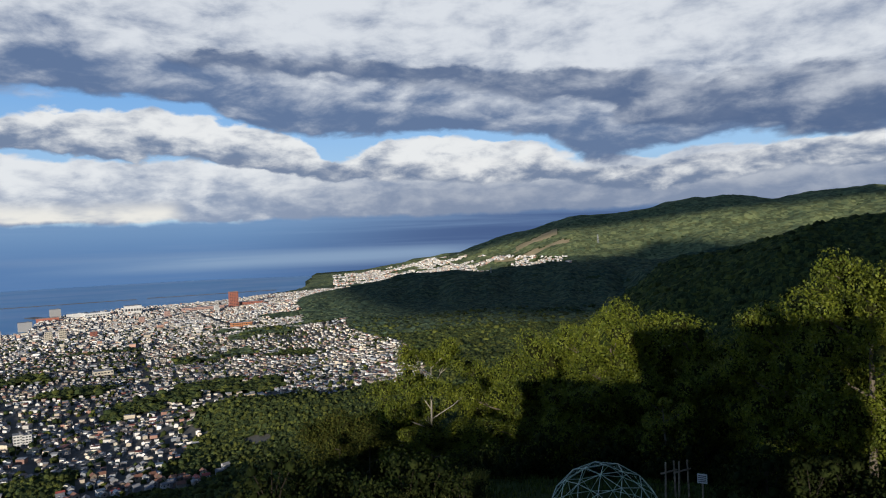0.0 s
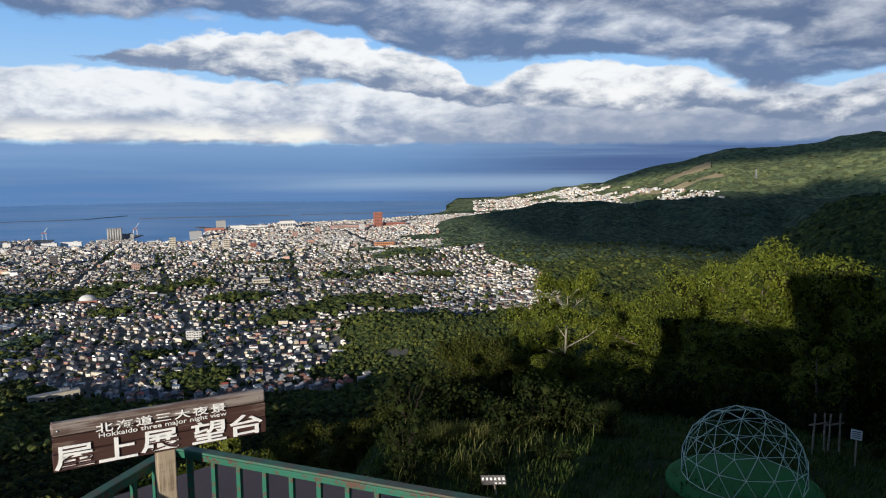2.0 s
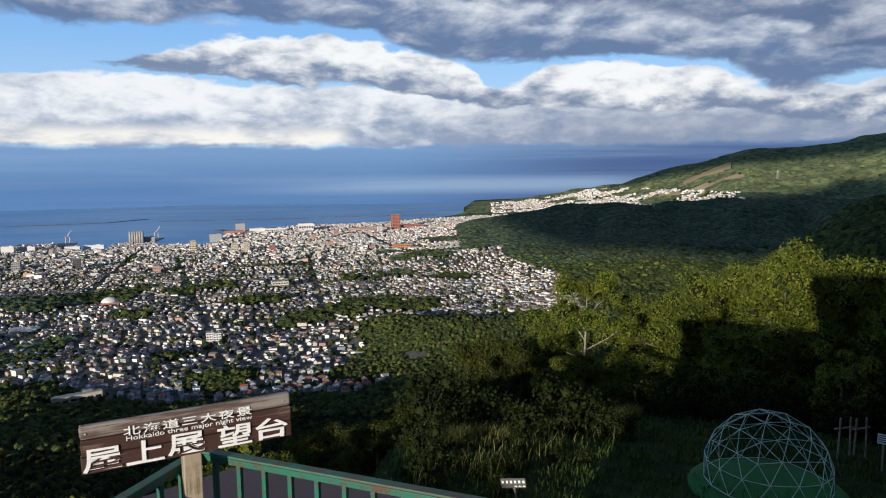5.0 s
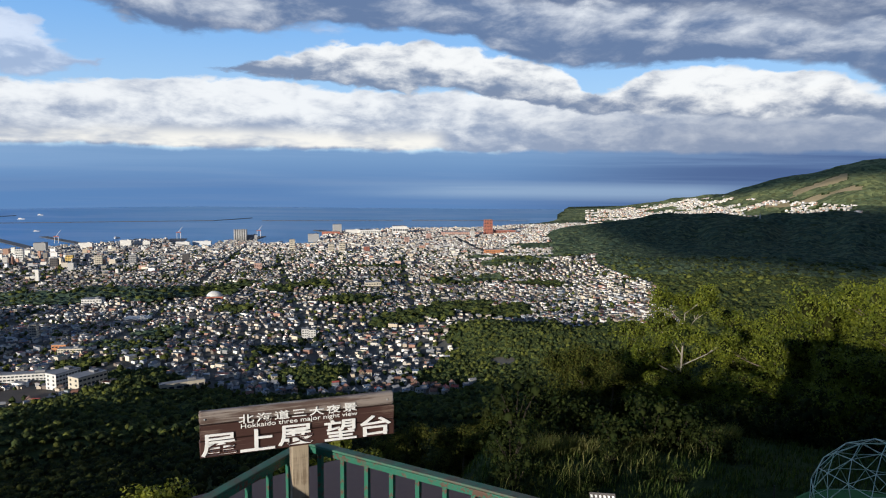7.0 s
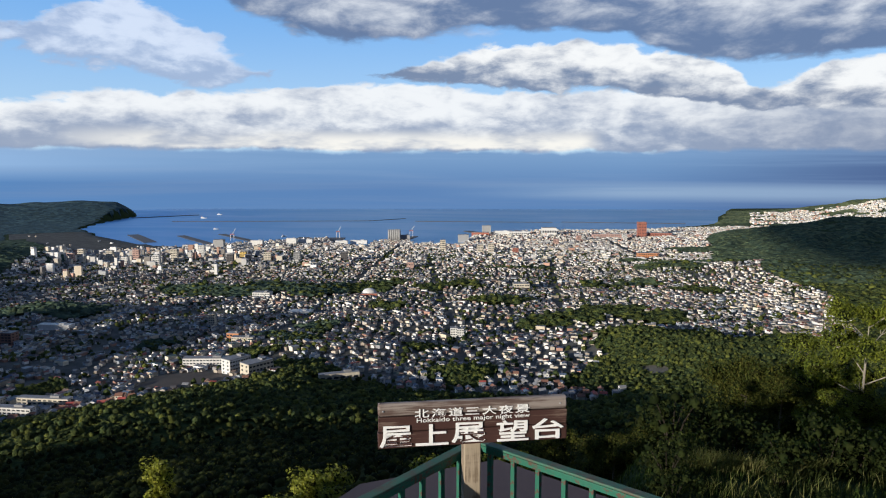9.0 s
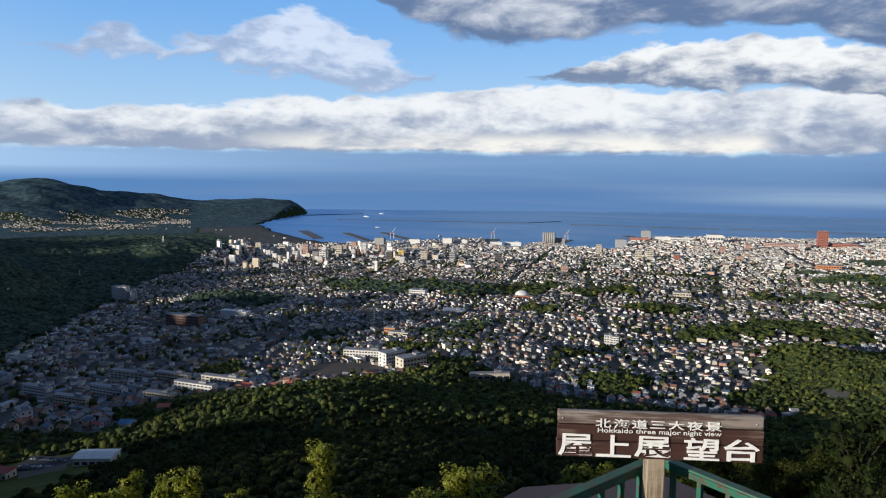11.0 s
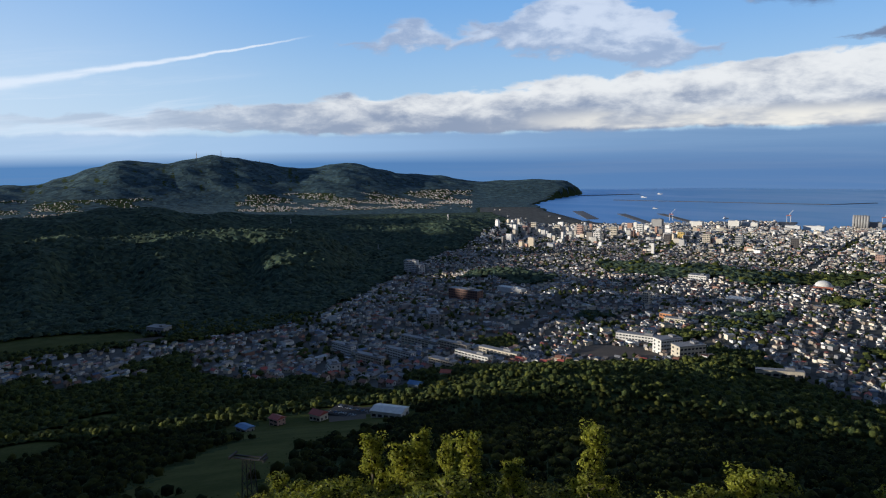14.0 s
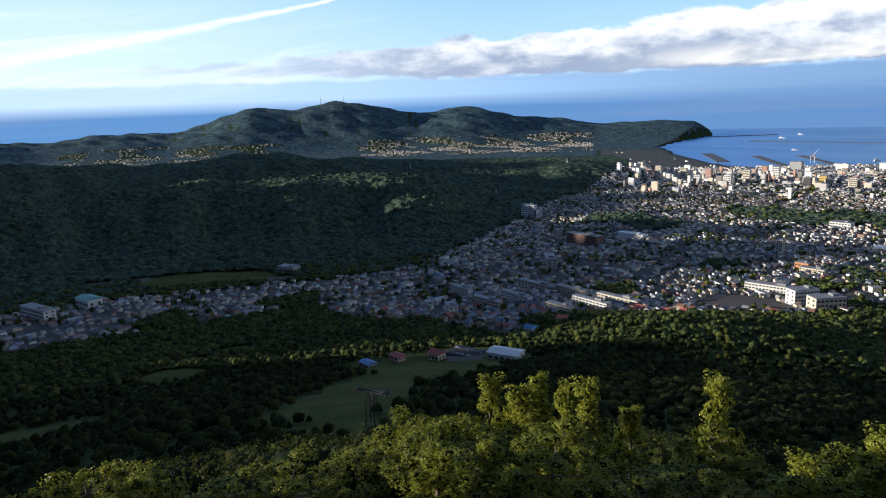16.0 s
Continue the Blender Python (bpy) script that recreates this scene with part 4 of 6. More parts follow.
def canopy(rng):
    """The closed roof of far woods: small facets of uneven height, each with its own tint."""
    az, r = np.radians(np.arange(-95, 60, 0.24)), np.exp(np.arange(math.log(430), math.log(4750), 0.0044))
    A, R = np.meshgrid(az, r)
    A, R = A + (rng.random(A.shape) - 0.5) * 0.004, R * (1 + (rng.random(R.shape) - 0.5) * 0.0042)
    x, y = (R * np.sin(A)).ravel(), (R * np.cos(A)).ravel()
    cell = R.ravel() * 0.0035
    z = land(x, y)
    lift = (0.3 + 1.1 * rng.random(len(x)) ** 1.3 + 0.5 * wavy(x, y, 36, 1.0) * (cell < 8)) * np.where(cell > 10, np.where(x > -1000, 2.6, 0.9), np.clip(cell, 1.5, 3.4))
    v = np.stack([x, y, z + np.maximum(lift, 0.1)], -1)
    n, k = A.shape[1], A.shape[0]
    i, j = np.meshgrid(np.arange(k - 1), np.arange(n - 1), indexing="ij")
    q = np.stack([i * n + j, (i + 1) * n + j, (i + 1) * n + j + 1, i * n + j + 1], -1).reshape(-1, 4)
    c = v[q].mean(1)
    cx, cy = c[:, 0], c[:, 1]
    caz, cr = polar(cx, cy)
    keep = (v[q][:, :, 2].min(1) > 3.5) & ~town_mask(cx, cy) & ~in_clearing(cx, cy) & ~bare_earth(caz, cr) & ~far_town(cx, cy)
    for name, zone, mat, label in (("forest", keep & (cr >= 1400) & (cr < 3450) & (caz > -20), CANOPY, "unbroken woods covering the middle hills, toned for shade and haze"), ("forest", keep & (cr >= 3450) & (caz > -20), SUNNY_CANOPY, "woods on the far eastern mountain, toned pale for low sun"), ("forest", keep & (cr >= 820) & (caz <= -20) & (cr < 3000), SHADY_CANOPY, "woods on the valley ridges, toned dark for shade"), ("forest", keep & (cr < np.where(caz > -20, 1400, 820)), FOREST, "close leafy woods on the lower slopes"), ("forest", keep & (caz <= -20) & (cr >= 3000), HAZY_WOODS, "woods on the far western mountain, tinted blue for haze")):
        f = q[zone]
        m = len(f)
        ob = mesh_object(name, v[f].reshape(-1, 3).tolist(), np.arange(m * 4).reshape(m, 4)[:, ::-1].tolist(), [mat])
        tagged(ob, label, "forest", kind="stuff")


def plant_forest():
    rng = np.random.default_rng(11)
    for r0, r1, count, size, cards, leaf, core in ((34, 78, 620, 1.7, 76, 0.30, 1.0), (78, 150, 2300, 2.0, 44, 0.38, 1.0), (150, 420, 12500, 2.4, 18, 0.56, 1.2), (420, 900, 22000, 2.9, 8, 0.85, 1.35)):
        x, y = scatter(r0, r1, count, rng)
        az, r = polar(x, y)
        keep = ~town_mask(x, y) & ~in_clearing(x, y) & ~((az > 4) & (r < 62)) & ~((az < 4) & (r < 40 + 8 * np.sin(az)))
        x, y = x[keep], y[keep]
        leafy_clumps("forest", x, y, size * (0.6 + 0.8 * rng.random(len(x))), cards, leaf, core, rng, "dark leafy woods falling away below the lookout")
    for r0, r1, count, size, fine in ((900, 1700, 11500, 4.2, False),):
        x, y = scatter(r0, r1, count, rng)
        keep = ~town_mask(x, y) & (land(x, y) > 2.0) & ~in_clearing(x, y)
        az, r = polar(x, y)
        keep &= ~((az > 4) & (r < 62))
        x, y = x[keep], y[keep]
        s = size * (0.5 + 1.0 * rng.random(len(x)) ** 1.5)
        west = np.degrees(np.arctan2(x, y)) < -38
        clumps("forest", x[~west], y[~west], s[~west], fine, rng, "dense green broadleaf woods covering the hillsides", 0.3, 0.62)
        clumps("forest", x[west], y[west], s[west], fine, rng, "broadleaf woods on the valley ridge, toned dark for shade", 0.3, 0.62, SHADY_CANOPY)
    canopy(rng)
    # garden trees among the houses
    x, y = scatter(450, 2200, 34000, rng, -92, 16)
    keep = town_mask(x, y) & (wavy(x, y, 180, 4.0) + 0.4 * wavy(x, y, 70, 2.0) + 0.7 * rng.random(len(x)) > 0.34)
    x, y = x[keep], y[keep]
    clumps("garden_trees", x, y, 1.4 + 2.2 * rng.random(len(x)), False, rng, "scattered green trees between the town houses")


plant_forest()

# ---- the town ----


def street_grid(rng):
    """House plots in rows along streets that bend with the land."""
    xs, ys = [], []
    i = np.arange(-420, 420)
    u = i * 8.6 + (i // 2) * 3.4
    j = np.arange(-70, 460)
    v = j * 7.8 + (j // 8) * 5.0
    U, V = np.meshgrid(u, v)
    a = radians(14)
    x, y = U * math.cos(a) - V * math.sin(a), U * math.sin(a) + V * math.cos(a)
    x, y = x + 26 * np.sin(y / 210) + 14 * np.sin(x / 160) + 7 * np.sin(y / 37 + x / 61), y + 22 * np.sin(x / 190 + 1) + 8 * np.sin(x / 43 - y / 71)
    x, y = x.ravel(), y.ravel()
    x, y = x + rng.normal(size=len(x)) * 1.9, y + rng.normal(size=len(y)) * 1.9
    return x, y


def house_mesh(name, x, y, w, d, h, pitch, turn, label, walls, roofs):
    """Many small houses: walls with gables, a proud roof with eaves and a dark window band."""
    n = len(x)
    z = np.minimum(land(x, y), np.minimum(land(x + 2, y), land(x, y - 2))) - 0.4
    z = np.maximum(z, 0.2)
    o = np.zeros(n)
    hw, hd = w / 2, d / 2
    top = h + 0.4
    apex = top + hd * pitch
    e = 0.28
    wall = [(-hw, -hd, o), (hw, -hd, o), (hw, hd, o), (-hw, hd, o), (-hw, -hd, top), (hw, -hd, top), (hw, hd, top), (-hw, hd, top), (-hw, o, apex), (hw, o, apex)]
    drop = e * pitch
    roof = [(-hw - e, -hd - e, top - drop + 0.1), (hw + e, -hd - e, top - drop + 0.1), (hw + e, o, apex + 0.1), (-hw - e, o, apex + 0.1), (hw + e, hd + e, top - drop + 0.1), (-hw - e, hd + e, top - drop + 0.1)]
    local = np.stack([np.stack(np.broadcast_arrays(*p), -1) for p in wall + roof], 1)
    c, s = np.cos(turn)[:, None], np.sin(turn)[:, None]
    v = np.stack([local[..., 0] * c - local[..., 1] * s + x[:, None], local[..., 0] * s + local[..., 1] * c + y[:, None], local[..., 2] + z[:, None]], -1).reshape(-1, 3)
    quads = np.array([[0, 1, 5, 4], [1, 2, 6, 5], [2, 3, 7, 6], [3, 0, 4, 7], [10, 11, 12, 13], [13, 12, 14, 15]])
    tris = np.array([[4, 7, 8], [5, 9, 6]])
    base = (np.arange(n) * 16)[:, None, None]
    fq, ft = (quads[None] + base).reshape(-1, 4), (tris[None] + base).reshape(-1, 3)
    index = [0, 0, 0, 0, 1, 1] * n + [0, 0] * n
    ob = mesh_object(name, v.tolist(), fq.tolist() + ft.tolist(), [walls, roofs], index)
    return tagged(ob, label, "houses", kind="stuff")


NEAR_PLOTS = []


def build_town():
    rng = np.random.default_rng(21)
    x, y = street_grid(rng)
    az, r = polar(x, y)
    keep = (az > -95) & (az < 19.5) & (r < 3300) & (r > 460)
    x, y = x[keep], y[keep]
    keep = town_mask(x, y, True) & (rng.random(len(x)) < 0.84 - 0.16 * smooth(-az[keep], 26, 40) + 0.24 * wavy(x, y, 150, 3.0) - 0.34 * smooth(np.hypot(x, y), 1400, 2300) - 0.5 * smooth(np.hypot(x, y), 2350, 2600) * smooth(-az[keep], 29, 35)) & ~in_clearing(x, y)
    x, y = x[keep], y[keep]
    az, r = polar(x, y)
    close = np.argsort(r + 40 * np.abs(np.sin(x)))[:290]
    NEAR_PLOTS.extend([x[close], y[close]])
    rest = np.ones(len(x), bool)
    rest[close] = False
    x, y, r = x[rest], y[rest], r[rest]
    n = len(x)
    near_port = smooth(r, 1500, 2300)
    w = 3.4 + 3.4 * rng.random(n) ** 1.4 + near_port * 5.0 * rng.random(n) ** 2
    d = 3.3 + 1.9 * rng.random(n) + near_port * 1.5 * rng.random(n)
    h = 2.1 + 1.3 * rng.random(n) + near_port * 2.6 * rng.random(n) ** 3
    big = rng.random(n) < 0.05
    w, d, h = np.where(big, w * 2.1, w), np.where(big, d * 1.5, d), np.where(big, h * 1.5, h)
    pitch = np.where(big | (rng.random(n) < 0.35), 0.06, 0.30 + 0.25 * rng.random(n)) * (1 - 0.7 * near_port)
    turn = radians(14) + 0.5 * np.sin(x / 240) + 0.3 * np.sin(y / 170) + rng.integers(0, 2, n) * 1.5708 + rng.normal(size=n) * 0.12
    for zone, walls, roofs, label in ((near_port < 0.18 * (1 + rng.random(n)), WALLS, ROOFS, "close-packed low houses with pale walls and dark roofs"), (None, PORT_WALLS, PORT_ROOFS, "flat-roofed pale houses and shops towards the harbour")):
        pick = zone if zone is not None else ~last
        last = pick
        house_mesh("houses", x[pick], y[pick], w[pick], d[pick], h[pick], pitch[pick], turn[pick], label, walls, roofs)
    # taller blocks near the harbour
    m = 300
    az = np.concatenate([-43 + 45 * rng.random(m), -42 + 17 * rng.random(190)])
    r = np.concatenate([1650 + 680 * rng.random(m), 1900 + 420 * rng.random(190)])
    x, y = r * np.sin(np.radians(az)), r * np.cos(np.radians(az))
    keep = land(x, y) > 1.5
    x, y = x[keep], y[keep]
    n = len(x)
    west = smooth(-np.degrees(np.arctan2(x, y)), 22, 30)
    house_mesh("town_blocks", x, y, 6 + 11 * rng.random(n) ** 2, 6 + 5 * rng.random(n), 5 + (7 + 12 * west) * rng.random(n) ** 2.2, np.full(n, 0.02), radians(14) + rng.normal(size=n) * 0.15,
               "pale mid-rise blocks crowding towards the harbour", PORT_WALLS, PORT_ROOFS)
    # coast town under the far hills, and villages behind the western ridge
    for a0, a1, r0, r1, count in FAR_TOWNS:
        az, r = a0 + (a1 - a0) * rng.random(count), r0 + (r1 - r0) * rng.random(count) ** 0.8
        x, y = r * np.sin(np.radians(az)), r * np.cos(np.radians(az))
        keep = far_town(x, y) & (rng.random(count) < 0.8)
        x, y = x[keep], y[keep]
        n = len(x)
        size = 1.0 if a0 > 0 else 0.46
        house_mesh("far_houses", x, y, (6.5 + 6 * rng.random(n)) * size, (5.5 + 4 * rng.random(n)) * size, (4.5 + 6 * rng.random(n) ** 3) * size, np.full(n, 0.2), rng.random(n) * 3, "distant pale houses strung along the coast and valleys", PORT_WALLS, PORT_ROOFS)


build_town()

# ---- the lookout deck ----
UP = EYE
CORNER = Vector((-0.77, 3.83, UP - 1.52))
LEFT, RIGHT = Vector((-0.43, -0.903, 0)), Vector((0.867, -0.498, 0))



def peeling_paint():
    m, n, p = material("peeling_green_paint", 0.55)
    place = n.add("ShaderNodeTexCoord").outputs["Object"]
    coarse, fine = n.noise(place, 5.0, 6.0, 0.7), n.noise(place, 40.0, 5.0, 0.7)
    chips = n.ramp(n.math("ADD", n.math("MULTIPLY", coarse, 0.7), n.math("MULTIPLY", fine, 0.3)), 0.53, 0.57)
    green = n.mix(fine, rgb(0.008, 0.088, 0.054), rgb(0.018, 0.150, 0.094))
    n.put(p.inputs["Base Color"], n.mix(chips, green, rgb(0.085, 0.045, 0.030)))
    bump(n, p, chips, 0.5, 0.002)
    return m


def weathered_wood(name, bare, stained, along=(1.2, 18, 18), keep=0.5):
    m, n, p = material(name, 0.8)
    place = n.add("ShaderNodeTexCoord").outputs["Object"]
    grain = n.noise(n.add("ShaderNodeMapping", None, Vector=place, Scale=along).outputs[0], 3.0, 6.0, 0.65, 0.6)
    wear = n.noise(n.add("ShaderNodeMapping", None, Vector=place, Scale=(1, 3, 3)).outputs[0], 3.0, 5.0, 0.6)
    mixed = n.math("ADD", n.math("MULTIPLY", grain, 0.5), n.math("MULTIPLY", wear, 0.5))
    a = n.mix(grain, rgb(*[c * 0.6 for c in stained]), rgb(*stained))
    b = n.mix(grain, rgb(*[c * 0.55 for c in bare]), rgb(*bare))
    n.put(p.inputs["Base Color"], n.mix(n.ramp(mixed, keep - 0.03, keep + 0.09), a, b))
    bump(n, p, grain, 0.6, 0.003)
    return m


GREEN_PAINT = peeling_paint()
SIGN_WOOD = weathered_wood("stained_sign_wood", (0.20, 0.14, 0.11), (0.060, 0.022, 0.016), (0.8, 10, 22), 0.57)
SIGN_TOP = weathered_wood("bleached_wood", (0.34, 0.29, 0.26), (0.13, 0.085, 0.07), (0.8, 10, 22), 0.47)
POST_WOOD = weathered_wood("post_wood", (0.44, 0.36, 0.26), (0.24, 0.18, 0.12), (20, 20, 1.0), 0.45)
CAP_METAL = mottled("weathered_rail_cap", (0.024, 0.150, 0.098), (0.090, 0.062, 0.046), 7, 0.6, grain=0.4, depth=0.002)
LETTER = mottled("white_letter_paint", (0.88, 0.88, 0.87), (0.80, 0.80, 0.79), 20, 0.5, grain=0.0)
ROOF_BROWN = mottled("brown_roof_sheet", (0.075, 0.045, 0.045), (0.055, 0.034, 0.036), 1.2, 0.55, grain=0.2, depth=0.003)
BEIGE = mottled("beige_fascia", (0.55, 0.44, 0.28), (0.47, 0.37, 0.24), 3, 0.6, grain=0.2, depth=0.002)
CONCRETE = mottled("deck_concrete", (0.30, 0.29, 0.27), (0.22, 0.215, 0.20), 1.5, 0.9, grain=0.4, depth=0.004)
STEEL = mottled("galvanised_steel", (0.45, 0.46, 0.47), (0.36, 0.37, 0.38), 6, 0.45, 0.6, grain=0.1, depth=0.001)


def glyph(text, width, height, thick, parent, m, name="letter", bold=0.0, mat=None):
    """Characters as a thin solid mesh that fills width x height, standing in the plane x-z of m."""
    curve = bpy.data.curves.new(name, "FONT")
    curve.body, curve.extrude, curve.offset = text, 0.01, bold
    curve.resolution_u = 3
    source = bpy.data.objects.new(name, curve)
    scene.collection.objects.link(source)
    bpy.context.view_layer.update()
    me = bpy.data.meshes.new_from_object(source.evaluated_get(bpy.context.evaluated_depsgraph_get()))
    bpy.data.objects.remove(source)
    co = np.array([v.co[:] for v in me.vertices])
    low, high = co.min(0), co.max(0)
    co = (co - low) / np.maximum(high - low, 1e-6)
    for v, q in zip(me.vertices, co):
        v.co = (q[0] * width, -q[2] * thick, q[1] * height)
    me.materials.clear()
    me.materials.append(mat or LETTER)
    ob = new(name, me)
    ob.parent = parent
    ob.matrix_local = m
    return ob


def build_sign():
    along = Vector((0.874, 0.334, 0)).normalized()
    turn = math.degrees(math.atan2(along.y, along.x))
    W, H, T = 1.0, 0.236, 0.045
    foot = Vector((-0.734, 3.507, UP - 2.62))
    sign = tagged(empty("lookout_sign", pose(*foot, 0, 0, turn)), "weathered brown wooden lookout sign with white characters on a post", "sign")
    z0 = 2.62 - 1.413
    bm = bmesh.new()
    box(bm, 0.09, 0.09, z0 + 0.12, pose(0, T / 2 + 0.047, -0.0), 0.006)
    part("post", bm, POST_WOOD, sign, "pale weathered square timber post")
    planks = []
    heights = [(0.0, 0.085), (0.087, 0.080), (0.169, 0.067)]
    for i, (low, tall) in enumerate(heights):
        bm = bmesh.new()
        box(bm, W - 0.004 * (i % 2), T, tall - 0.0015, pose(0, 0, z0 + low), 0.005 if i < 2 else 0.011)
        rng = np.random.default_rng(i)
        for v in bm.verts:
            v.co += Vector(rng.normal(size=3)) * 0.0012
        planks.append(part("plank", bm, SIGN_TOP if i == 2 else SIGN_WOOD, sign, "sun-bleached top plank" if i == 2 else ""))
    face = -T / 2 - 0.002
    for ch, a, b in zip("屋上展望台", (993, 1060, 1128, 1214, 1283), (1053, 1122, 1192, 1276, 1345)):
        x0, x1 = (a - 991) / 361 - 0.5, (b - 991) / 361 - 0.5
        glyph(ch, x1 - x0, 0.112, 0.006, planks[0], pose(x0, face, z0 + 0.008), "letter", 0.012)
    for i, ch in enumerate("北海道三大夜景"):
        x0 = 0.186 - 0.5 + i * 0.0886
        if ch == "三":
            glyph(ch, 0.072, 0.037, 0.004, planks[2], pose(x0, face, z0 + 0.161), "letter", 0.008)
        else:
            glyph(ch, 0.076, 0.045, 0.004, planks[2], pose(x0, face, z0 + 0.157), "letter", 0.008)
    glyph("Hokkaido three major night view", 0.598, 0.030, 0.004, planks[1], pose(0.197 - 0.5, face, z0 + 0.1245), "lettering", 0.0)
    for x, z in ((-0.474, 0.197), (0.462, 0.197), (0.462, 0.024), (-0.474, 0.024)):
        bm = bmesh.new()
        bmesh.ops.create_uvsphere(bm, u_segments=8, v_segments=5, radius=0.0055)
        ob = part("nail", bm, STEEL, sign, "", True)
        ob.location = (x, -T / 2, z0 + z)


def build_rail(name, start, way, length, first):
    """A run of railing: flat cap, rail under it, upright bars and a foot rail."""
    turn = math.degrees(math.atan2(way.y, way.x))
    rail = tagged(empty(name, pose(start.x, start.y, UP - 2.62, 0, 0, turn)), "green painted steel railing with peeling weathered paint", "railing")
    bm = bmesh.new()
    box(bm, length, 0.058, 0.014, pose(length / 2, 0, 1.083), 0.004)
    part("cap", bm, CAP_METAL, rail, "weathered green flat cap with rust patches")
    bm = bmesh.new()
    box(bm, length, 0.05, 0.034, pose(length / 2, 0, 1.046), 0.003)
    part("top_rail", bm, GREEN_PAINT, rail)
    bm = bmesh.new()
    box(bm, length, 0.05, 0.03, pose(length / 2, 0, 0.10), 0.003)
    part("foot_rail", bm, GREEN_PAINT, rail)
    bm = bmesh.new()
    box(bm, 0.026, 0.026, 0.918, None, 0.002)
    me = part("baluster", bm, GREEN_PAINT, rail).data
    for o in rail.children:
        if o.name.startswith("baluster"):
            o.location = (first, 0, 0.129)
    k = 1
    while first + k * 0.163 < length - 0.02:
        share("baluster", me, rail, pose(first + k * 0.163, 0, 0.129))
        k += 1
    bm = bmesh.new()
    box(bm, 0.05, 0.05, 1.045, None, 0.003)
    me = part("post", bm, GREEN_PAINT, rail).data
    posts = [o for o in rail.children if o.name.startswith("post")]
    posts[0].location = (length - 0.03, 0, 0)
    return rail


def build_deck():
    build_sign()
    build_rail("railing", CORNER, RIGHT, 4.6, 0.10)
    build_rail("railing", CORNER + LEFT * 0.045, LEFT, 4.2, 0.12)
    # deck slab inside the rails, running back behind the camera
    zf = UP - 2.62
    a = Vector((CORNER.x, CORNER.y, 0)) + Vector((0.02, 0.12, 0))
    b, c = a + RIGHT * 6.0, a + LEFT * 6.0
    d = b + c - a
    for name, z0, z1, mat, pts, label in (("deck", zf - 0.22, zf, CONCRETE, (a, b, d, c), "grey concrete rooftop lookout deck"),):
        bm = bmesh.new()
        low = [bm.verts.new((p.x, p.y, z0)) for p in pts]
        high = [bm.verts.new((p.x, p.y, z1)) for p in pts]
        bm.faces.new(high[::-1]), bm.faces.new(low)
        for i in range(4):
            j = (i + 1) % 4
            bm.faces.new((low[j], low[i], high[i], high[j]))
        bmesh.ops.recalc_face_normals(bm, faces=bm.faces)
        tagged(part(name, bm, mat), label, "deck", kind="structure")
    # lower roof that juts out below the rails, with a pale kerb, and the walls under it
    p = [Vector(q) for q in ((-1.08, 7.04, 0), (5.2, 3.45, 0), (7.0, -4.0, 0), (-4.5, -6.0, 0), (-2.75, 2.0, 0), (-2.62, 5.1, 0), (-2.3, 6.17, 0))]
    bm = bmesh.new()
    low = [bm.verts.new((q.x, q.y, UP - 3.18)) for q in p]
    high = [bm.verts.new((q.x, q.y, UP - 3.0)) for q in p]
    bm.faces.new(high), bm.faces.new(low)
    for i in range(len(p)):
        j = (i + 1) % len(p)
        bm.faces.new((low[i], low[j], high[j], high[i]))
    bmesh.ops.recalc_face_normals(bm, faces=bm.faces)
    tagged(part("lower_roof", bm, ROOF_BROWN), "flat dark brown sheet roof below the railing", "roof", kind="structure")
    bm = bmesh.new()
    inner = [q + (Vector((0, -2, 0)) - q).normalized() * 0.6 for q in p]
    low = [bm.verts.new((q.x, q.y, UP - 12)) for q in inner]
    high = [bm.verts.new((q.x, q.y, UP - 3.18)) for q in inner]
    for i in range(len(p)):
        j = (i + 1) % len(p)
        bm.faces.new((low[i], low[j], high[j], high[i]))
    bmesh.ops.recalc_face_normals(bm, faces=bm.faces)
    tagged(part("wall_north", bm, BEIGE), "beige rendered wall of the ropeway building", "wall", kind="structure")
    turn = math.degrees(math.atan2(RIGHT.y, RIGHT.x))
    for way, size in ((RIGHT, 5.8), (LEFT, 5.8)):
        bm = bmesh.new()
        mid = a + way * size / 2
        box(bm, size, 0.14, 0.40, pose(mid.x, mid.y, UP - 3.0, 0, 0, math.degrees(math.atan2(way.y, way.x))), 0.01)
        tagged(part("trim", bm, BEIGE), "beige painted kerb under the railing", "kerb", kind="structure")


build_deck()


def build_upper_storey():
    """The plain upper part of the ropeway building behind the deck."""
    x, y = 6.4 * 0.839 - 8.5 * 0.545, -6.4 * 0.545 - 8.5 * 0.839
    bm = bmesh.new()
    box(bm, 7.8, 6.0, 4.3, pose(x, y, UP - 2.62, 0, 0, -33), 0.02)
    tagged(part("wall_south", bm, BEIGE), "beige upper storey of the ropeway building", "wall", kind="structure")
    bm = bmesh.new()
    box(bm, 8.4, 6.6, 0.25, pose(x, y, UP + 1.68, 0, 0, -33), 0.03)
    tagged(part("upper_roof", bm, ROOF_BROWN), "brown roof of the upper storey", "roof", kind="structure")


build_upper_storey()

# ---- the clear dome on the grass ----
DOME_GREEN = mottled("green_mat", (0.006, 0.118, 0.014), (0.010, 0.155, 0.020), 1.0, 0.8, grain=0.4, depth=0.01)
STRUT_PAINT = mottled("white_strut_paint", (0.62, 0.72, 0.60), (0.54, 0.64, 0.52), 8, 0.45, grain=0.0)


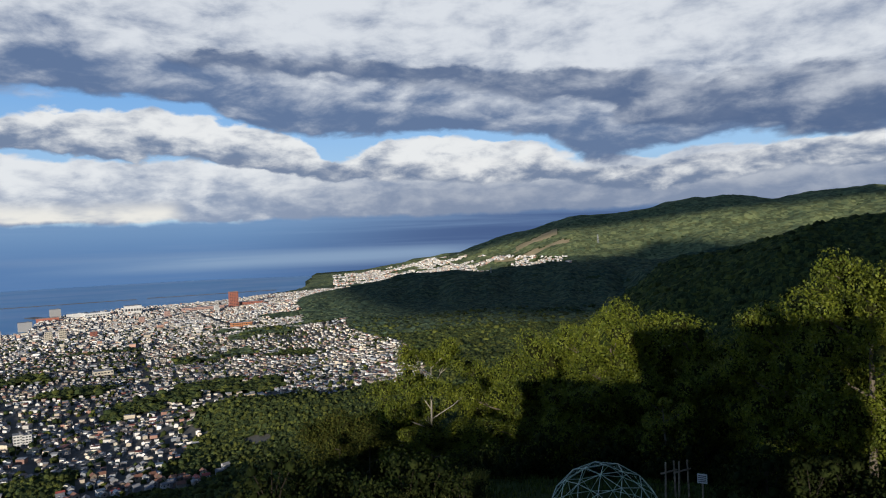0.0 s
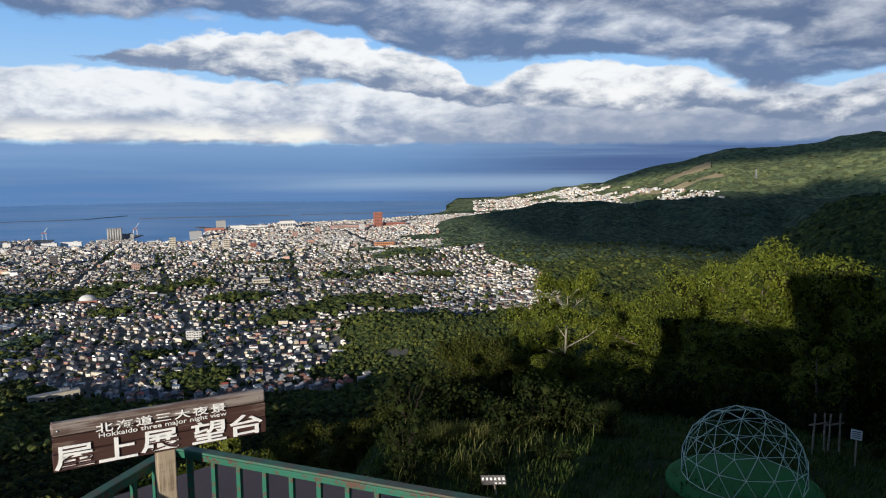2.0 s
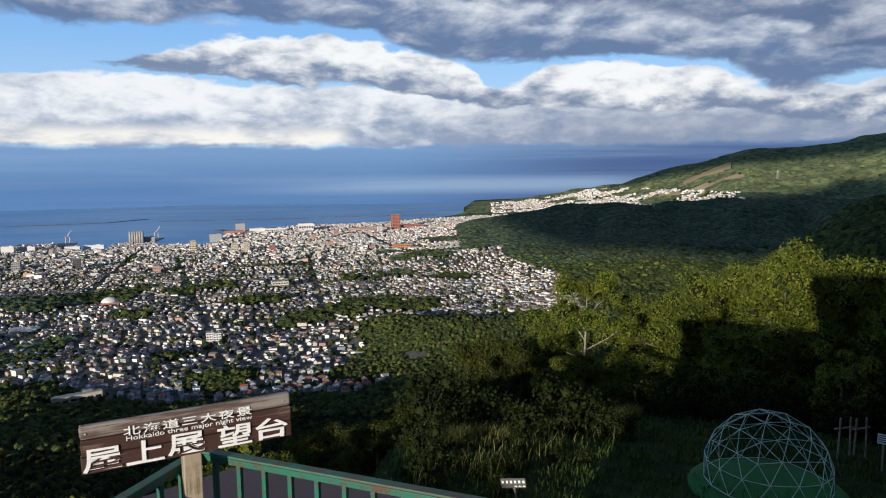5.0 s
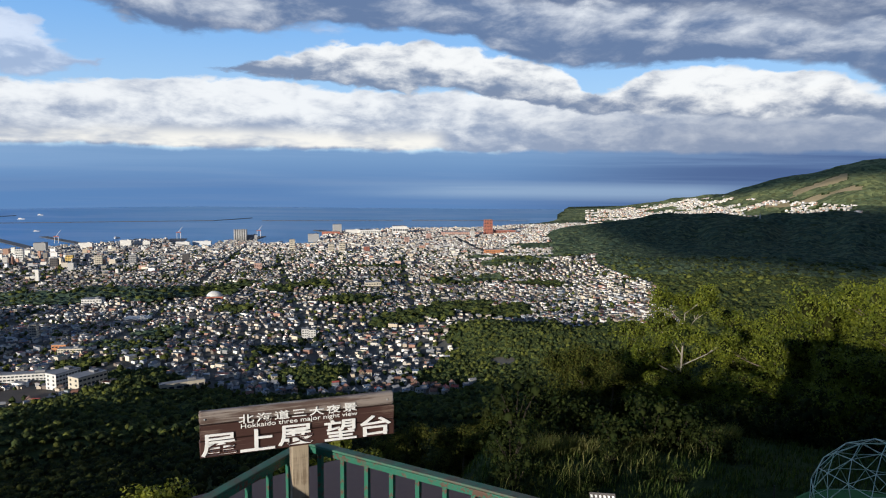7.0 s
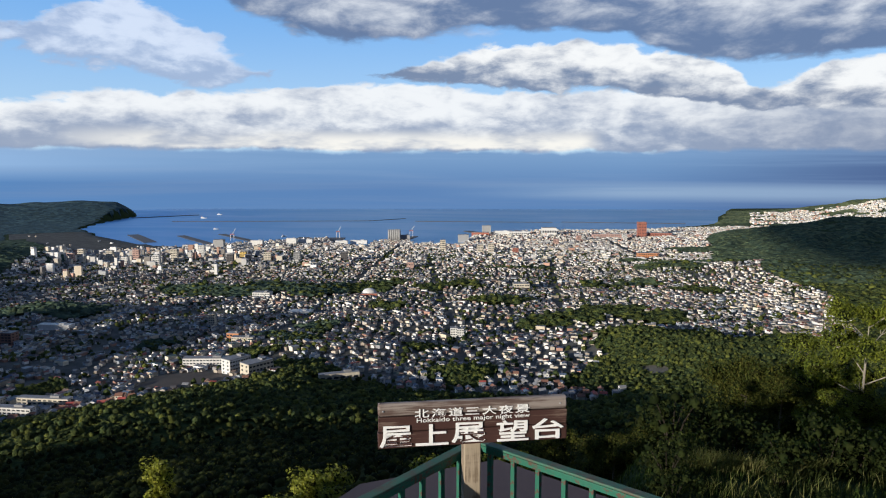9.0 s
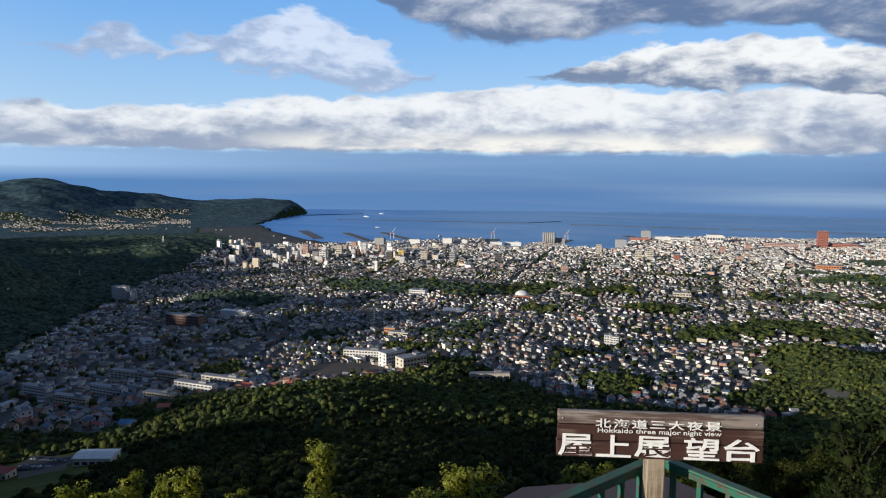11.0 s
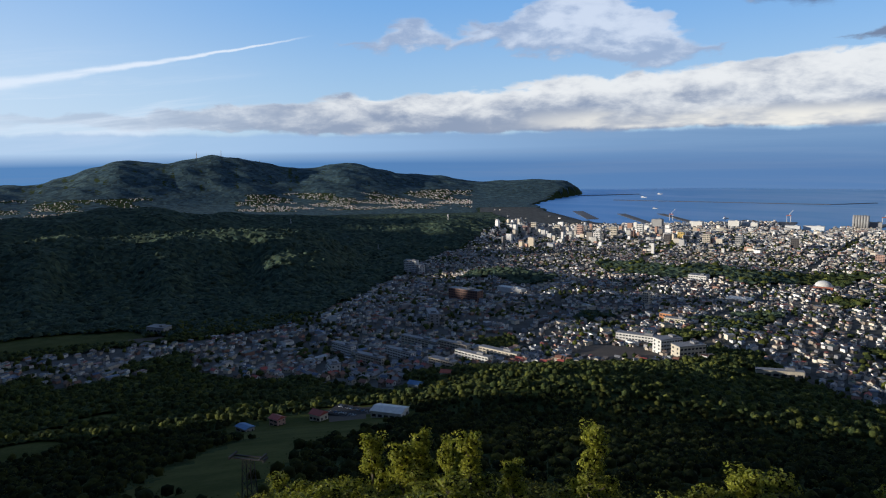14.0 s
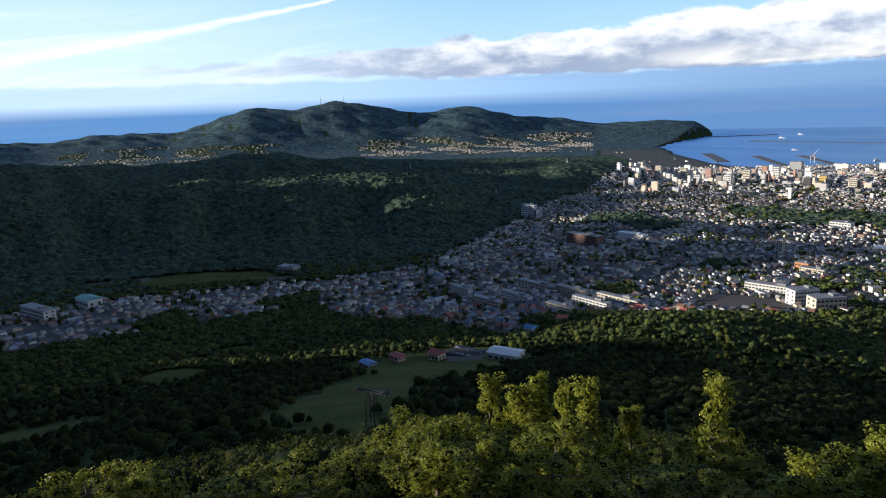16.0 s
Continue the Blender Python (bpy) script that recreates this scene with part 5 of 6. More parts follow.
def clear_sheet():
    m, n, p = material("clear_vinyl", 0.08)
    clear = n.add("ShaderNodeBsdfTransparent", None, Color=rgb(0.93, 0.97, 0.95))
    shine = n.add("ShaderNodeBsdfGlossy", None, Color=rgb(0.5, 0.55, 0.55), Roughness=0.15)
    facing = n.add("ShaderNodeFresnel", None, IOR=1.05)
    mix = n.add("ShaderNodeMixShader", None, i0=facing.outputs[0], i1=clear.outputs[0], i2=shine.outputs[0])
    for node in n.tree.nodes:
        if node.type == "OUTPUT_MATERIAL":
            n.put(node.inputs["Surface"], mix.outputs[0])
    return m


def build_dome():
    x, y = at(33.6, 23.0)
    z = ground_z(x, y)
    R = 1.87
    dome = tagged(empty("dome_tent", pose(x, y, z, 0, 0, 12)), "clear geodesic dome tent with white struts on a green mat", "dome tent")
    bm = bmesh.new()
    rings = []
    for r, h in ((2.35, -0.25), (2.33, 0.10), (2.20, 0.16), (0.0, 0.20)):
        rings.append([bm.verts.new((r * math.cos(t), r * math.sin(t), h)) for t in (6.2832 * k / 24 for k in range(24))] if r else [bm.verts.new((0, 0, h))])
    for r1, r2 in zip(rings, rings[1:]):
        for k in range(24):
            if len(r2) > 1:
                bm.faces.new((r1[k], r1[(k + 1) % 24], r2[(k + 1) % 24], r2[k]))
            else:
                bm.faces.new((r1[k], r1[(k + 1) % 24], r2[0]))
    part("base_mat", bm, DOME_GREEN, dome, "green round base mat")
    bm = bmesh.new()
    bmesh.ops.create_icosphere(bm, subdivisions=1, radius=R)
    bmesh.ops.subdivide_edges(bm, edges=bm.edges[:], cuts=2, use_grid_fill=True)
    for v in bm.verts:
        v.co = v.co.normalized() * R
    bmesh.ops.delete(bm, geom=[v for v in bm.verts if v.co.z < -0.29 * R], context="VERTS")
    lift = 0.20 + 0.25 * R
    for v in bm.verts:
        v.co.z = max(v.co.z + lift, 0.17)
    edges = [(e.verts[0].co.copy(), e.verts[1].co.copy()) for e in bm.edges]
    part("cover", bm, clear_sheet(), dome, "clear vinyl cover", True).visible_shadow = False
    rod = bmesh.new()
    bmesh.ops.create_cone(rod, cap_ends=True, segments=6, radius1=0.011, radius2=0.011, depth=1.0)
    me = None
    for a, b in edges:
        m = Matrix.Translation((a + b) / 2 * 1.004) @ (b - a).to_track_quat("Z", "Y").to_matrix().to_4x4() @ Matrix.Diagonal((1, 1, (b - a).length, 1))
        if me is None:
            first = part("strut", rod, STRUT_PAINT, dome)
            first.matrix_local, me = m, first.data
        else:
            share("strut", me, dome, m)


build_dome()

# ---- shrubs and grass on the summit ----


def make_shrub(seed, spread):
    rng = np.random.default_rng(seed)
    shrub = empty("shrub")
    bm = bmesh.new()
    centres, radii = [], []
    for i in range(7):
        a = i * 2.4
        tip = Vector((math.cos(a) * spread * 0.6 * rng.random(), math.sin(a) * spread * 0.6 * rng.random(), spread * (0.5 + 0.5 * rng.random())))
        tube(bm, [Vector((0, 0, -0.3)), tip * 0.5 + Vector((0, 0, 0.1)), tip], [0.04, 0.025, 0.01], 4)
        centres.append(tuple(tip))
        radii.append(spread * 0.42)
    for i in range(8):
        a, q = rng.random() * 6.28, rng.random() ** 0.5
        centres.append((math.cos(a) * spread * q * 0.8, math.sin(a) * spread * q * 0.8, spread * (0.15 + 0.5 * rng.random() * (1.2 - q))))
        radii.append(spread * 0.42)
    part("stem", bm, DARK_BARK, shrub)
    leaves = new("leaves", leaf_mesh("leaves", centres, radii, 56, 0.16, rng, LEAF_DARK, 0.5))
    leaves.parent = shrub
    return tagged(shrub, "dense leafy shrub at the edge of the woods", "shrub", "shrubs on the summit slope")


def plant_shrubs():
    rng = np.random.default_rng(31)
    kinds = [make_shrub(41, 1.5), make_shrub(42, 1.9)]
    used = [False, False]
    spots = [(14.6, 26, 1.0)]
    for az in np.arange(3, 62, 1.75):
        for r in (29.5, 35.0, 41.0):
            spots.append((az + rng.normal() * 0.7, r + rng.normal() * 1.3 + max(0, az - 40) * 0.12, 0.75 + 0.5 * rng.random()))
    for k in range(10):
        spots.append((-4 + 14 * rng.random(), 18.5 + 9.5 * rng.random(), 0.4 + 0.4 * rng.random()))
    for k in range(12):
        spots.append((9 + 11 * rng.random(), 20.5 + 4 * rng.random(), 0.2 + 0.2 * rng.random()))
    for az in np.arange(-92, 0, 3.2):
        spots.append((az + rng.normal(), 24 + 5 * rng.random(), 0.6 + 0.4 * rng.random()))
    for i, (az, r, s) in enumerate(spots):
        x, y = at(az, r)
        if (r < 32 and 24 < az < 44) or (28 < r < 38.5 and 2 < az < 24 and i % 7):
            continue
        m = pose(x, y, ground_z(x, y) - 0.1, 0, 0, rng.random() * 360) @ Matrix.Scale(s, 4)
        k = i % 2
        if used[k]:
            copy_thing(kinds[k], m)
        else:
            used[k] = m
    for shrub, m in zip(kinds, used):
        shrub.matrix_basis = m


plant_shrubs()


def grow_grass():
    """Tall plumed grass along the edge of the slope and short turf round the dome, as loose blades."""
    rng = np.random.default_rng(5)
    for name, count, az0, az1, r0, r1, tall, wide, label in (("tall_grass", 9000, 5, 24, 19, 29, 0.62, 0.016, "tall pale plumed grass catching the light on the slope"),
                                                            ("turf", 36000, -6, 62, 15, 34, 0.27, 0.022, "short rough grass on the summit meadow")):
        az, r = az0 + (az1 - az0) * rng.random(count), r0 + (r1 - r0) * rng.random(count)
        if name == "tall_grass":
            low = rng.random(count) < 0.06
            mid = np.interp(az, [4, 10.3, 16.5, 20.7, 25], [24.6, 25.3, 26.8, 29.8, 33]) - np.where(low, 2.6, 0.0)
            r = mid + rng.normal(size=count) * np.where(low, 0.9, 0.35)
        x, y = r * np.sin(np.radians(az)), r * np.cos(np.radians(az))
        keep = wavy(x, y, 3.0, 1.0) + rng.normal(size=count) * 0.3 > (-0.12 if name == "tall_grass" else -0.3)
        x, y, az = x[keep], y[keep], az[keep]
        n = len(x)
        z = land(x, y) - 0.03
        a = rng.random(n) * 6.283
        s = tall * (0.55 + 0.7 * rng.random(n))
        lx, ly = np.cos(a) * wide, np.sin(a) * wide
        bx, by = (rng.normal(size=n) * 0.26 + 0.12) * s, rng.normal(size=n) * s * 0.26
        v = np.stack([np.stack([x - lx, y - ly, z], -1), np.stack([x + lx, y + ly, z], -1),
                      np.stack([x + lx * 0.8 + bx * 0.4, y + ly * 0.8 + by * 0.4, z + s * 0.6], -1), np.stack([x - lx * 0.8 + bx * 0.4, y - ly * 0.8 + by * 0.4, z + s * 0.6], -1),
                      np.stack([x + bx, y + by, z + s], -1)], 1).reshape(-1, 3)
        base = (np.arange(n) * 5)[:, None]
        faces = (np.array([[0, 1, 2, 3]]) + base).tolist() + (np.array([[3, 2, 4]]) + base).tolist()
        tagged(mesh_object(name, v.tolist(), faces, [GRASS if name == "tall_grass" else TURF]), label, "grass", kind="stuff")


grow_grass()

# ---- landmark buildings ----
GLASS_DARK = mottled("window_glass", (0.03, 0.035, 0.045), (0.05, 0.055, 0.065), 0.3, 0.2, grain=0.0)
PAINTS = {}


def paint(name, a):
    if name not in PAINTS:
        PAINTS[name] = mottled(name, a, [c * 0.82 for c in a], 0.35, 0.7, grain=0.2, depth=0.01)
    return PAINTS[name]


WHITE = paint("white_render", (0.74, 0.73, 0.70))
CREAM = paint("cream_render", (0.62, 0.56, 0.45))
GREY = paint("grey_concrete", (0.36, 0.36, 0.36))
RED = paint("red_brick", (0.42, 0.15, 0.10))
ORANGE = paint("orange_cladding", (0.56, 0.24, 0.10))
PINK = paint("pink_render", (0.56, 0.36, 0.30))
FLAT_ROOF = paint("flat_roof", (0.26, 0.26, 0.27))
BLUE_ROOF = paint("blue_roof", (0.10, 0.22, 0.42))
RED_ROOF = paint("red_roof", (0.40, 0.09, 0.07))
GREEN_ROOF = paint("green_roof", (0.16, 0.36, 0.32))
DARK = paint("dark_cladding", (0.10, 0.09, 0.09))


def block(name, az, r, size, turn, wall, label, category="building", roof=None, rows=3, cols=8, gable=0.0, group="", lift=0.0, parapet=True):
    """A building: walls, roof, and rows of recessed window strips on its long sides, set by bearing and distance."""
    w, d, h = size
    x, y = at(az, r)
    z = max(2.5, min(ground_z(x + a, y + b) for a in (-d / 2, d / 2) for b in (-d / 2, d / 2))) + lift
    ob = tagged(empty(name, pose(x, y, z, 0, 0, turn)), label, category, group)
    bm = bmesh.new()
    box(bm, w, d, h + 3, pose(0, 0, -3))
    part("wall", bm, wall, ob)
    bm = bmesh.new()
    if gable:
        e = 0.6
        pts = [(-w / 2 - e, -d / 2 - e, h - 0.1), (w / 2 + e, -d / 2 - e, h - 0.1), (w / 2 + e, d / 2 + e, h - 0.1), (-w / 2 - e, d / 2 + e, h - 0.1), (-w / 2 - e, 0, h + gable), (w / 2 + e, 0, h + gable)]
        v = [bm.verts.new(p) for p in pts]
        for f in ((0, 1, 5, 4), (2, 3, 4, 5), (0, 4, 3), (1, 2, 5), (3, 2, 1, 0)):
            bm.faces.new([v[i] for i in f])
    else:
        box(bm, w + 0.5, d + 0.5, 0.5, pose(0, 0, h))
        if parapet:
            box(bm, w * 0.18, d * 0.5, 1.8, pose(w * 0.22, 0, h + 0.5))
    part("roof", bm, roof or FLAT_ROOF, ob)
    if rows:
        pane = bmesh.new()
        ww, wh = w / cols * 0.68, h / (rows + 0.6) * 0.46
        box(pane, ww, 0.25, wh)
        me = None
        for i in range(rows):
            for j in range(cols):
                for side in (-1, 1):
                    m = pose((j + 0.5) * w / cols - w / 2, side * (d / 2 - 0.05), h * (i + 0.45) / (rows + 0.3))
                    if me is None:
                        first = part("window", pane, GLASS_DARK, ob)
                        first.matrix_local, me = m, first.data
                    else:
                        share("window", me, ob, m)
        end = bmesh.new()
        box(end, 0.25, d * 0.16, wh)
        me = None
        for i in range(rows):
            for k in (-0.25, 0.25):
                for side in (-1, 1):
                    m = pose(side * (w / 2 - 0.05), k * d, h * (i + 0.45) / (rows + 0.3))
                    if me is None:
                        first = part("window", end, GLASS_DARK, ob)
                        first.matrix_local, me = m, first.data
                    else:
                        share("window", me, ob, m)
    return ob


def build_landmarks():
    # school with its yard
    block("school", -31.4, 722, (46, 9, 10), 15, WHITE, "long white school wing with rows of dark windows", rows=3, cols=14)
    block("school", -29.2, 676, (24, 13, 15), 66, WHITE, "white four-storey school block beside the sports yard", rows=4, cols=8)
    block("school_hall", -27.6, 655, (27, 14, 13), 62, CREAM, "cream school hall with a stepped flat roof", rows=3, cols=7)
    block("hillside_hall", -21.0, 612, (36, 6, 7), 32, CREAM, "long pale open-fronted hall among the trees", rows=1, cols=6)
    # slab flats in rows
    for i, (az, r, w) in enumerate(((-55.9, 687, 30), (-49.5, 697, 48), (-53.7, 633, 34), (-51.2, 641, 36), (-47.6, 594, 28), (-46.6, 672, 36), (-45.0, 615, 40), (-42.8, 631, 44))):
        block("apartment_block", az, r, (w, 6.5, 8.5), 4 + (i % 3) * 2, CREAM if i % 3 else WHITE, "low slab of flats with cream walls and dark windows", rows=3, cols=10, group="slab flats in rows")
    block("apartment_block", -56.8, 610, (16, 9, 11), -20, WHITE, "white stepped block of flats", rows=3, cols=5)
    # hillside hotel and brick flats
    block("hotel", -50.1, 1300, (26, 12, 22), 20, WHITE, "white hillside hotel of many storeys", rows=6, cols=8)
    block("hotel_wing", -49.3, 1285, (20, 10, 13), -30, WHITE, "white lower wing of the hillside hotel", rows=4, cols=6)
    block("brick_flats", -45.6, 985, (52, 14, 18), 8, paint("dull_brick", (0.24, 0.13, 0.10)), "dull red brick flats under the wooded knoll", rows=5, cols=12)
    block("warehouse", -41.8, 1030, (44, 12, 7), 6, WHITE, "long white-roofed store under the wooded knoll", roof=WHITE, rows=0)
    block("grey_flats", -48.4, 812, (34, 12, 14), -34, GREY, "grey concrete flats at the foot of the hill", rows=4, cols=9)
    # town halls
    hall = block("round_hall", -18.4, 1190, (26, 20, 7), 18, RED, "white domed hall on a red brick base", rows=0, parapet=False)
    bm = bmesh.new()
    bmesh.ops.create_uvsphere(bm, u_segments=20, v_segments=10, radius=1.0)
    bmesh.ops.transform(bm, matrix=pose(0, 0, 7.2) @ Matrix.Diagonal((12, 9.5, 8, 1)), verts=bm.verts)
    part("dome_roof", bm, WHITE, hall, "white domed roof", True)
    for dx, hh in ((-1, 13), (0.15, 12)):
        block("white_flats", -10.9 + dx * 0.45, 842, (9, 9, hh), 14, WHITE, "pair of square white flats above the houses", rows=4, cols=3, group="white flats pair")
    block("orange_shop", -29.3, 872, (15, 10, 9), 8, ORANGE, "orange-clad shop with a flat roof", rows=2, cols=4)
    block("office", -28.6, 850, (26, 9, 6), 8, CREAM, "low cream office beside the orange shop", rows=2, cols=8)
    block("grey_office", -30.9, 960, (8, 8, 17), 10, CREAM, "slim cream tower block", rows=5, cols=3)
    block("museum", -27.0, 1210, (30, 18, 9), 8, WHITE, "white museum with a dark roof by the park", rows=2, cols=7)
    block("gym", -24.0, 1060, (32, 20, 7), 6, WHITE, "white sports hall near the park", roof=WHITE, rows=1, cols=7)
    block("brown_store", 4.2, 2010, (54, 26, 14), 10, ORANGE, "broad brown store by the shopping street", rows=2, cols=9)
    block("pale_hall", -5.8, 1330, (30, 20, 12), 14, CREAM, "pale stepped hall on a wooded rise", rows=2, cols=6)
    block("yellow_house", 4.6, 905, (11, 8, 8), 20, paint("yellow_render", (0.66, 0.54, 0.30)), "small yellow block beside the woods", rows=2, cols=3)
    # waterfront
    block("harbour_hotel", 3.7, 2800, (32, 28, 60), 8, RED, "tall red brick harbour hotel", rows=10, cols=5)
    block("shopping_mall", 1.4, 2790, (150, 36, 13), 10, PINK, "long pink and red waterfront shopping mall", rows=2, cols=20)
    block("shopping_mall", 5.0, 2840, (90, 36, 14), 8, RED, "red brick end of the waterfront mall", rows=2, cols=14)
    block("cold_store", -3.6, 2850, (58, 36, 30), 10, WHITE, "big blank white cold store at the harbour", rows=1, cols=6)
    block("white_mill", -6.0, 2850, (84, 30, 13), 10, WHITE, "long white harbour shed", roof=WHITE, rows=1, cols=10)
    silo = block("grain_silo", -16.3, 2570, (46, 20, 40), 14, GREY, "grey concrete grain silo on the quay", rows=0)
    for k in range(6):
        bm = bmesh.new()
        bmesh.ops.create_cone(bm, cap_ends=True, segments=14, radius1=4.2, radius2=4.2, depth=43, matrix=pose(-19 + k * 7.6, -10, 20.5))
        part("silo_tube", bm, GREY, silo, "round concrete tube", True)
    block("silo_annex", -15.4, 2590, (34, 22, 22), 14, GREY, "grey annex beside the grain silo", rows=0)
    for az, r, w, h, mat in ((-19.2, 2520, 60, 10, WHITE), (-20.6, 2500, 44, 11, WHITE), (-23.5, 2500, 50, 14, WHITE), (-24.6, 2480, 34, 20, WHITE), (-13.6, 2430, 40, 9, WHITE), (-9.2, 2800, 70, 12, RED), (-7.4, 2860, 60, 14, WHITE), (-30.2, 2400, 34, 26, GREY), (-27.3, 2440, 40, 18, WHITE), (-10.6, 2560, 40, 26, GREY), (-8.7, 2880, 36, 34, GREY)):
        block("harbour_shed", az, r, (w, 22, h), 12, mat, "pale harbour shed on the quay", "shed", rows=0, roof=WHITE if mat is WHITE else FLAT_ROOF)
    for az, r, h, mat in ((-12.3, 2150, 34, CREAM), (-9.2, 2080, 26, CREAM), (-8.3, 2070, 30, CREAM), (-33.5, 1960, 34, CREAM), (-36.2, 2060, 30, PINK), (-38.0, 2080, 28, CREAM), (-39.9, 2150, 30, CREAM), (-31.5, 2100, 32, WHITE), (-34.8, 1900, 26, WHITE), (-26.5, 1900, 26, CREAM), (-24.2, 1850, 28, GREY), (-40.6, 2080, 24, PINK), (-37.0, 1930, 24, WHITE), (-29.4, 1880, 24, DARK), (-20.4, 1850, 26, DARK), (-28.4, 1960, 22, paint("bright_yellow", (0.72, 0.50, 0.14))), (-3.0, 2450, 20, PINK), (-1.2, 2600, 22, PINK), (2.4, 2700, 22, WHITE), (-6.3, 2080, 16, RED), (-15.0, 1700, 18, PINK)):
        block("tower_block", az, r, (17, 13, h), 14, mat, "pale high-rise block near the harbour", "tower block", rows=5, cols=4, group="high-rise blocks near the harbour")
    # foot of the ropeway
    station = block("ropeway_station", -52.2, 392, (19, 12, 5.5), 28, WHITE, "white ropeway station with a broad sloping roof", roof=WHITE, rows=1, cols=5, gable=1.2)
    block("red_roofed_house", -58.2, 398, (8, 7, 5), 15, CREAM, "house with a red roof beside the car park", "house", RED_ROOF, 1, 3, 2.0)
    block("pink_house", -61.6, 398, (7, 6, 5), 12, PINK, "small pink house with a red roof", "house", RED_ROOF, 2, 2, 1.4)
    block("blue_roofed_house", -64.2, 392, (9, 6, 3.5), 10, GREY, "low house with a bright blue roof", "house", BLUE_ROOF, 1, 2, 0.8)
    block("orange_roofed_house", -47.3, 505, (8, 7, 4), 30, WHITE, "house with a vivid orange-red roof", "house", paint("vivid_red", (0.55, 0.14, 0.08)), 1, 2, 1.8)
    block("blue_walled_house", -50.0, 470, (8, 7, 5), 20, WHITE, "white house with a pale blue roof", "house", BLUE_ROOF, 1, 2, 1.8)
    # valley to the west
    block("valley_school", -88.6, 770, (44, 12, 12), 24, WHITE, "white valley school with dark windows", rows=3, cols=12)
    block("valley_gym", -85.2, 790, (26, 16, 9), 20, WHITE, "valley sports hall with a pale green roof", roof=GREEN_ROOF, rows=1, cols=6, gable=2.0)
    block("works_hall", -70.2, 850, (24, 14, 8), 30, GREY, "grey hall beside the valley sports field", rows=1, cols=5)


build_landmarks()


def near_houses():
    """The houses nearest below the hill, each a thing with walls, roof, windows and a door."""
    rng = np.random.default_rng(77)
    wall_paints = [paint("house_" + k, c) for k, c in (("white", (0.70, 0.69, 0.66)), ("cream", (0.58, 0.52, 0.42)), ("grey", (0.34, 0.34, 0.35)), ("brown", (0.26, 0.20, 0.15)))]
    roof_paints = [RED_ROOF, FLAT_ROOF, DARK, paint("slate_blue_roof", (0.09, 0.13, 0.20)), paint("rust_roof", (0.24, 0.12, 0.08))]
    words = ["white", "cream", "grey", "brown"]
    tops = ["red", "grey", "black", "slate-blue", "rust-brown"]
    kinds = []
    for i in range(10):
        w, d, h = 4.4 + 1.8 * rng.random(), 4.0 + 1.0 * rng.random(), 2.9 + 1.2 * rng.random()
        a, b = i % 4, (i * 3 + i // 4) % 5
        house = empty("house")
        bm = bmesh.new()
        box(bm, w, d, h + 2, pose(0, 0, -2))
        gab = d * (0.22 + 0.16 * rng.random())
        for side in (-1, 1):
            q = [bm.verts.new(p) for p in ((side * w / 2, -d / 2, h), (side * w / 2, d / 2, h), (side * w / 2, 0, h + gab))]
            bm.faces.new(q if side > 0 else q[::-1])
        part("wall", bm, wall_paints[a], house)
        bm = bmesh.new()
        e, th = 0.4, 0.18
        for side in (-1, 1):
            lo, hi = Vector((0, side * (d / 2 + e), h - gab * e / (d / 2))), Vector((0, 0, h + gab))
            q = [bm.verts.new((x, p.y, p.z + k)) for k in (0.02, th) for x, p in ((-w / 2 - e, lo), (w / 2 + e, lo), (w / 2 + e, hi), (-w / 2 - e, hi))]
            for f in ((0, 1, 2, 3), (4, 5, 6, 7), (0, 1, 5, 4), (1, 2, 6, 5), (3, 0, 4, 7)):
                bm.faces.new([q[k] for k in f])
        bmesh.ops.recalc_face_normals(bm, faces=bm.faces)
        part("roof", bm, roof_paints[b], house)
        for x, y, z, sx, sy in ((-w / 4, -d / 2, h * 0.55, 1.2, 0.14), (w / 4, -d / 2, h * 0.55, 1.2, 0.14), (w / 2, 0.3, h * 0.55, 0.14, 1.2), (-w / 2, -0.3, h * 0.55, 0.14, 1.2)):
            bm = bmesh.new()
            box(bm, sx, sy, 0.95, pose(x, y, z))
            part("window", bm, GLASS_DARK, house)
        kinds.append(tagged(house, words[a] + " house with a " + tops[b] + " pitched roof below the hill", "house", "houses below the hill"))
    x, y = NEAR_PLOTS
    for i in range(len(x)):
        k = int(rng.integers(0, 10))
        if i < 10:
            k = i
        m = pose(x[i], y[i], ground_z(x[i], y[i]), 0, 0, 14 + rng.integers(0, 4) * 90 + rng.normal() * 9)
        if i < 10:
            kinds[i].matrix_basis = m
        else:
            copy_thing(kinds[k], m)


near_houses()


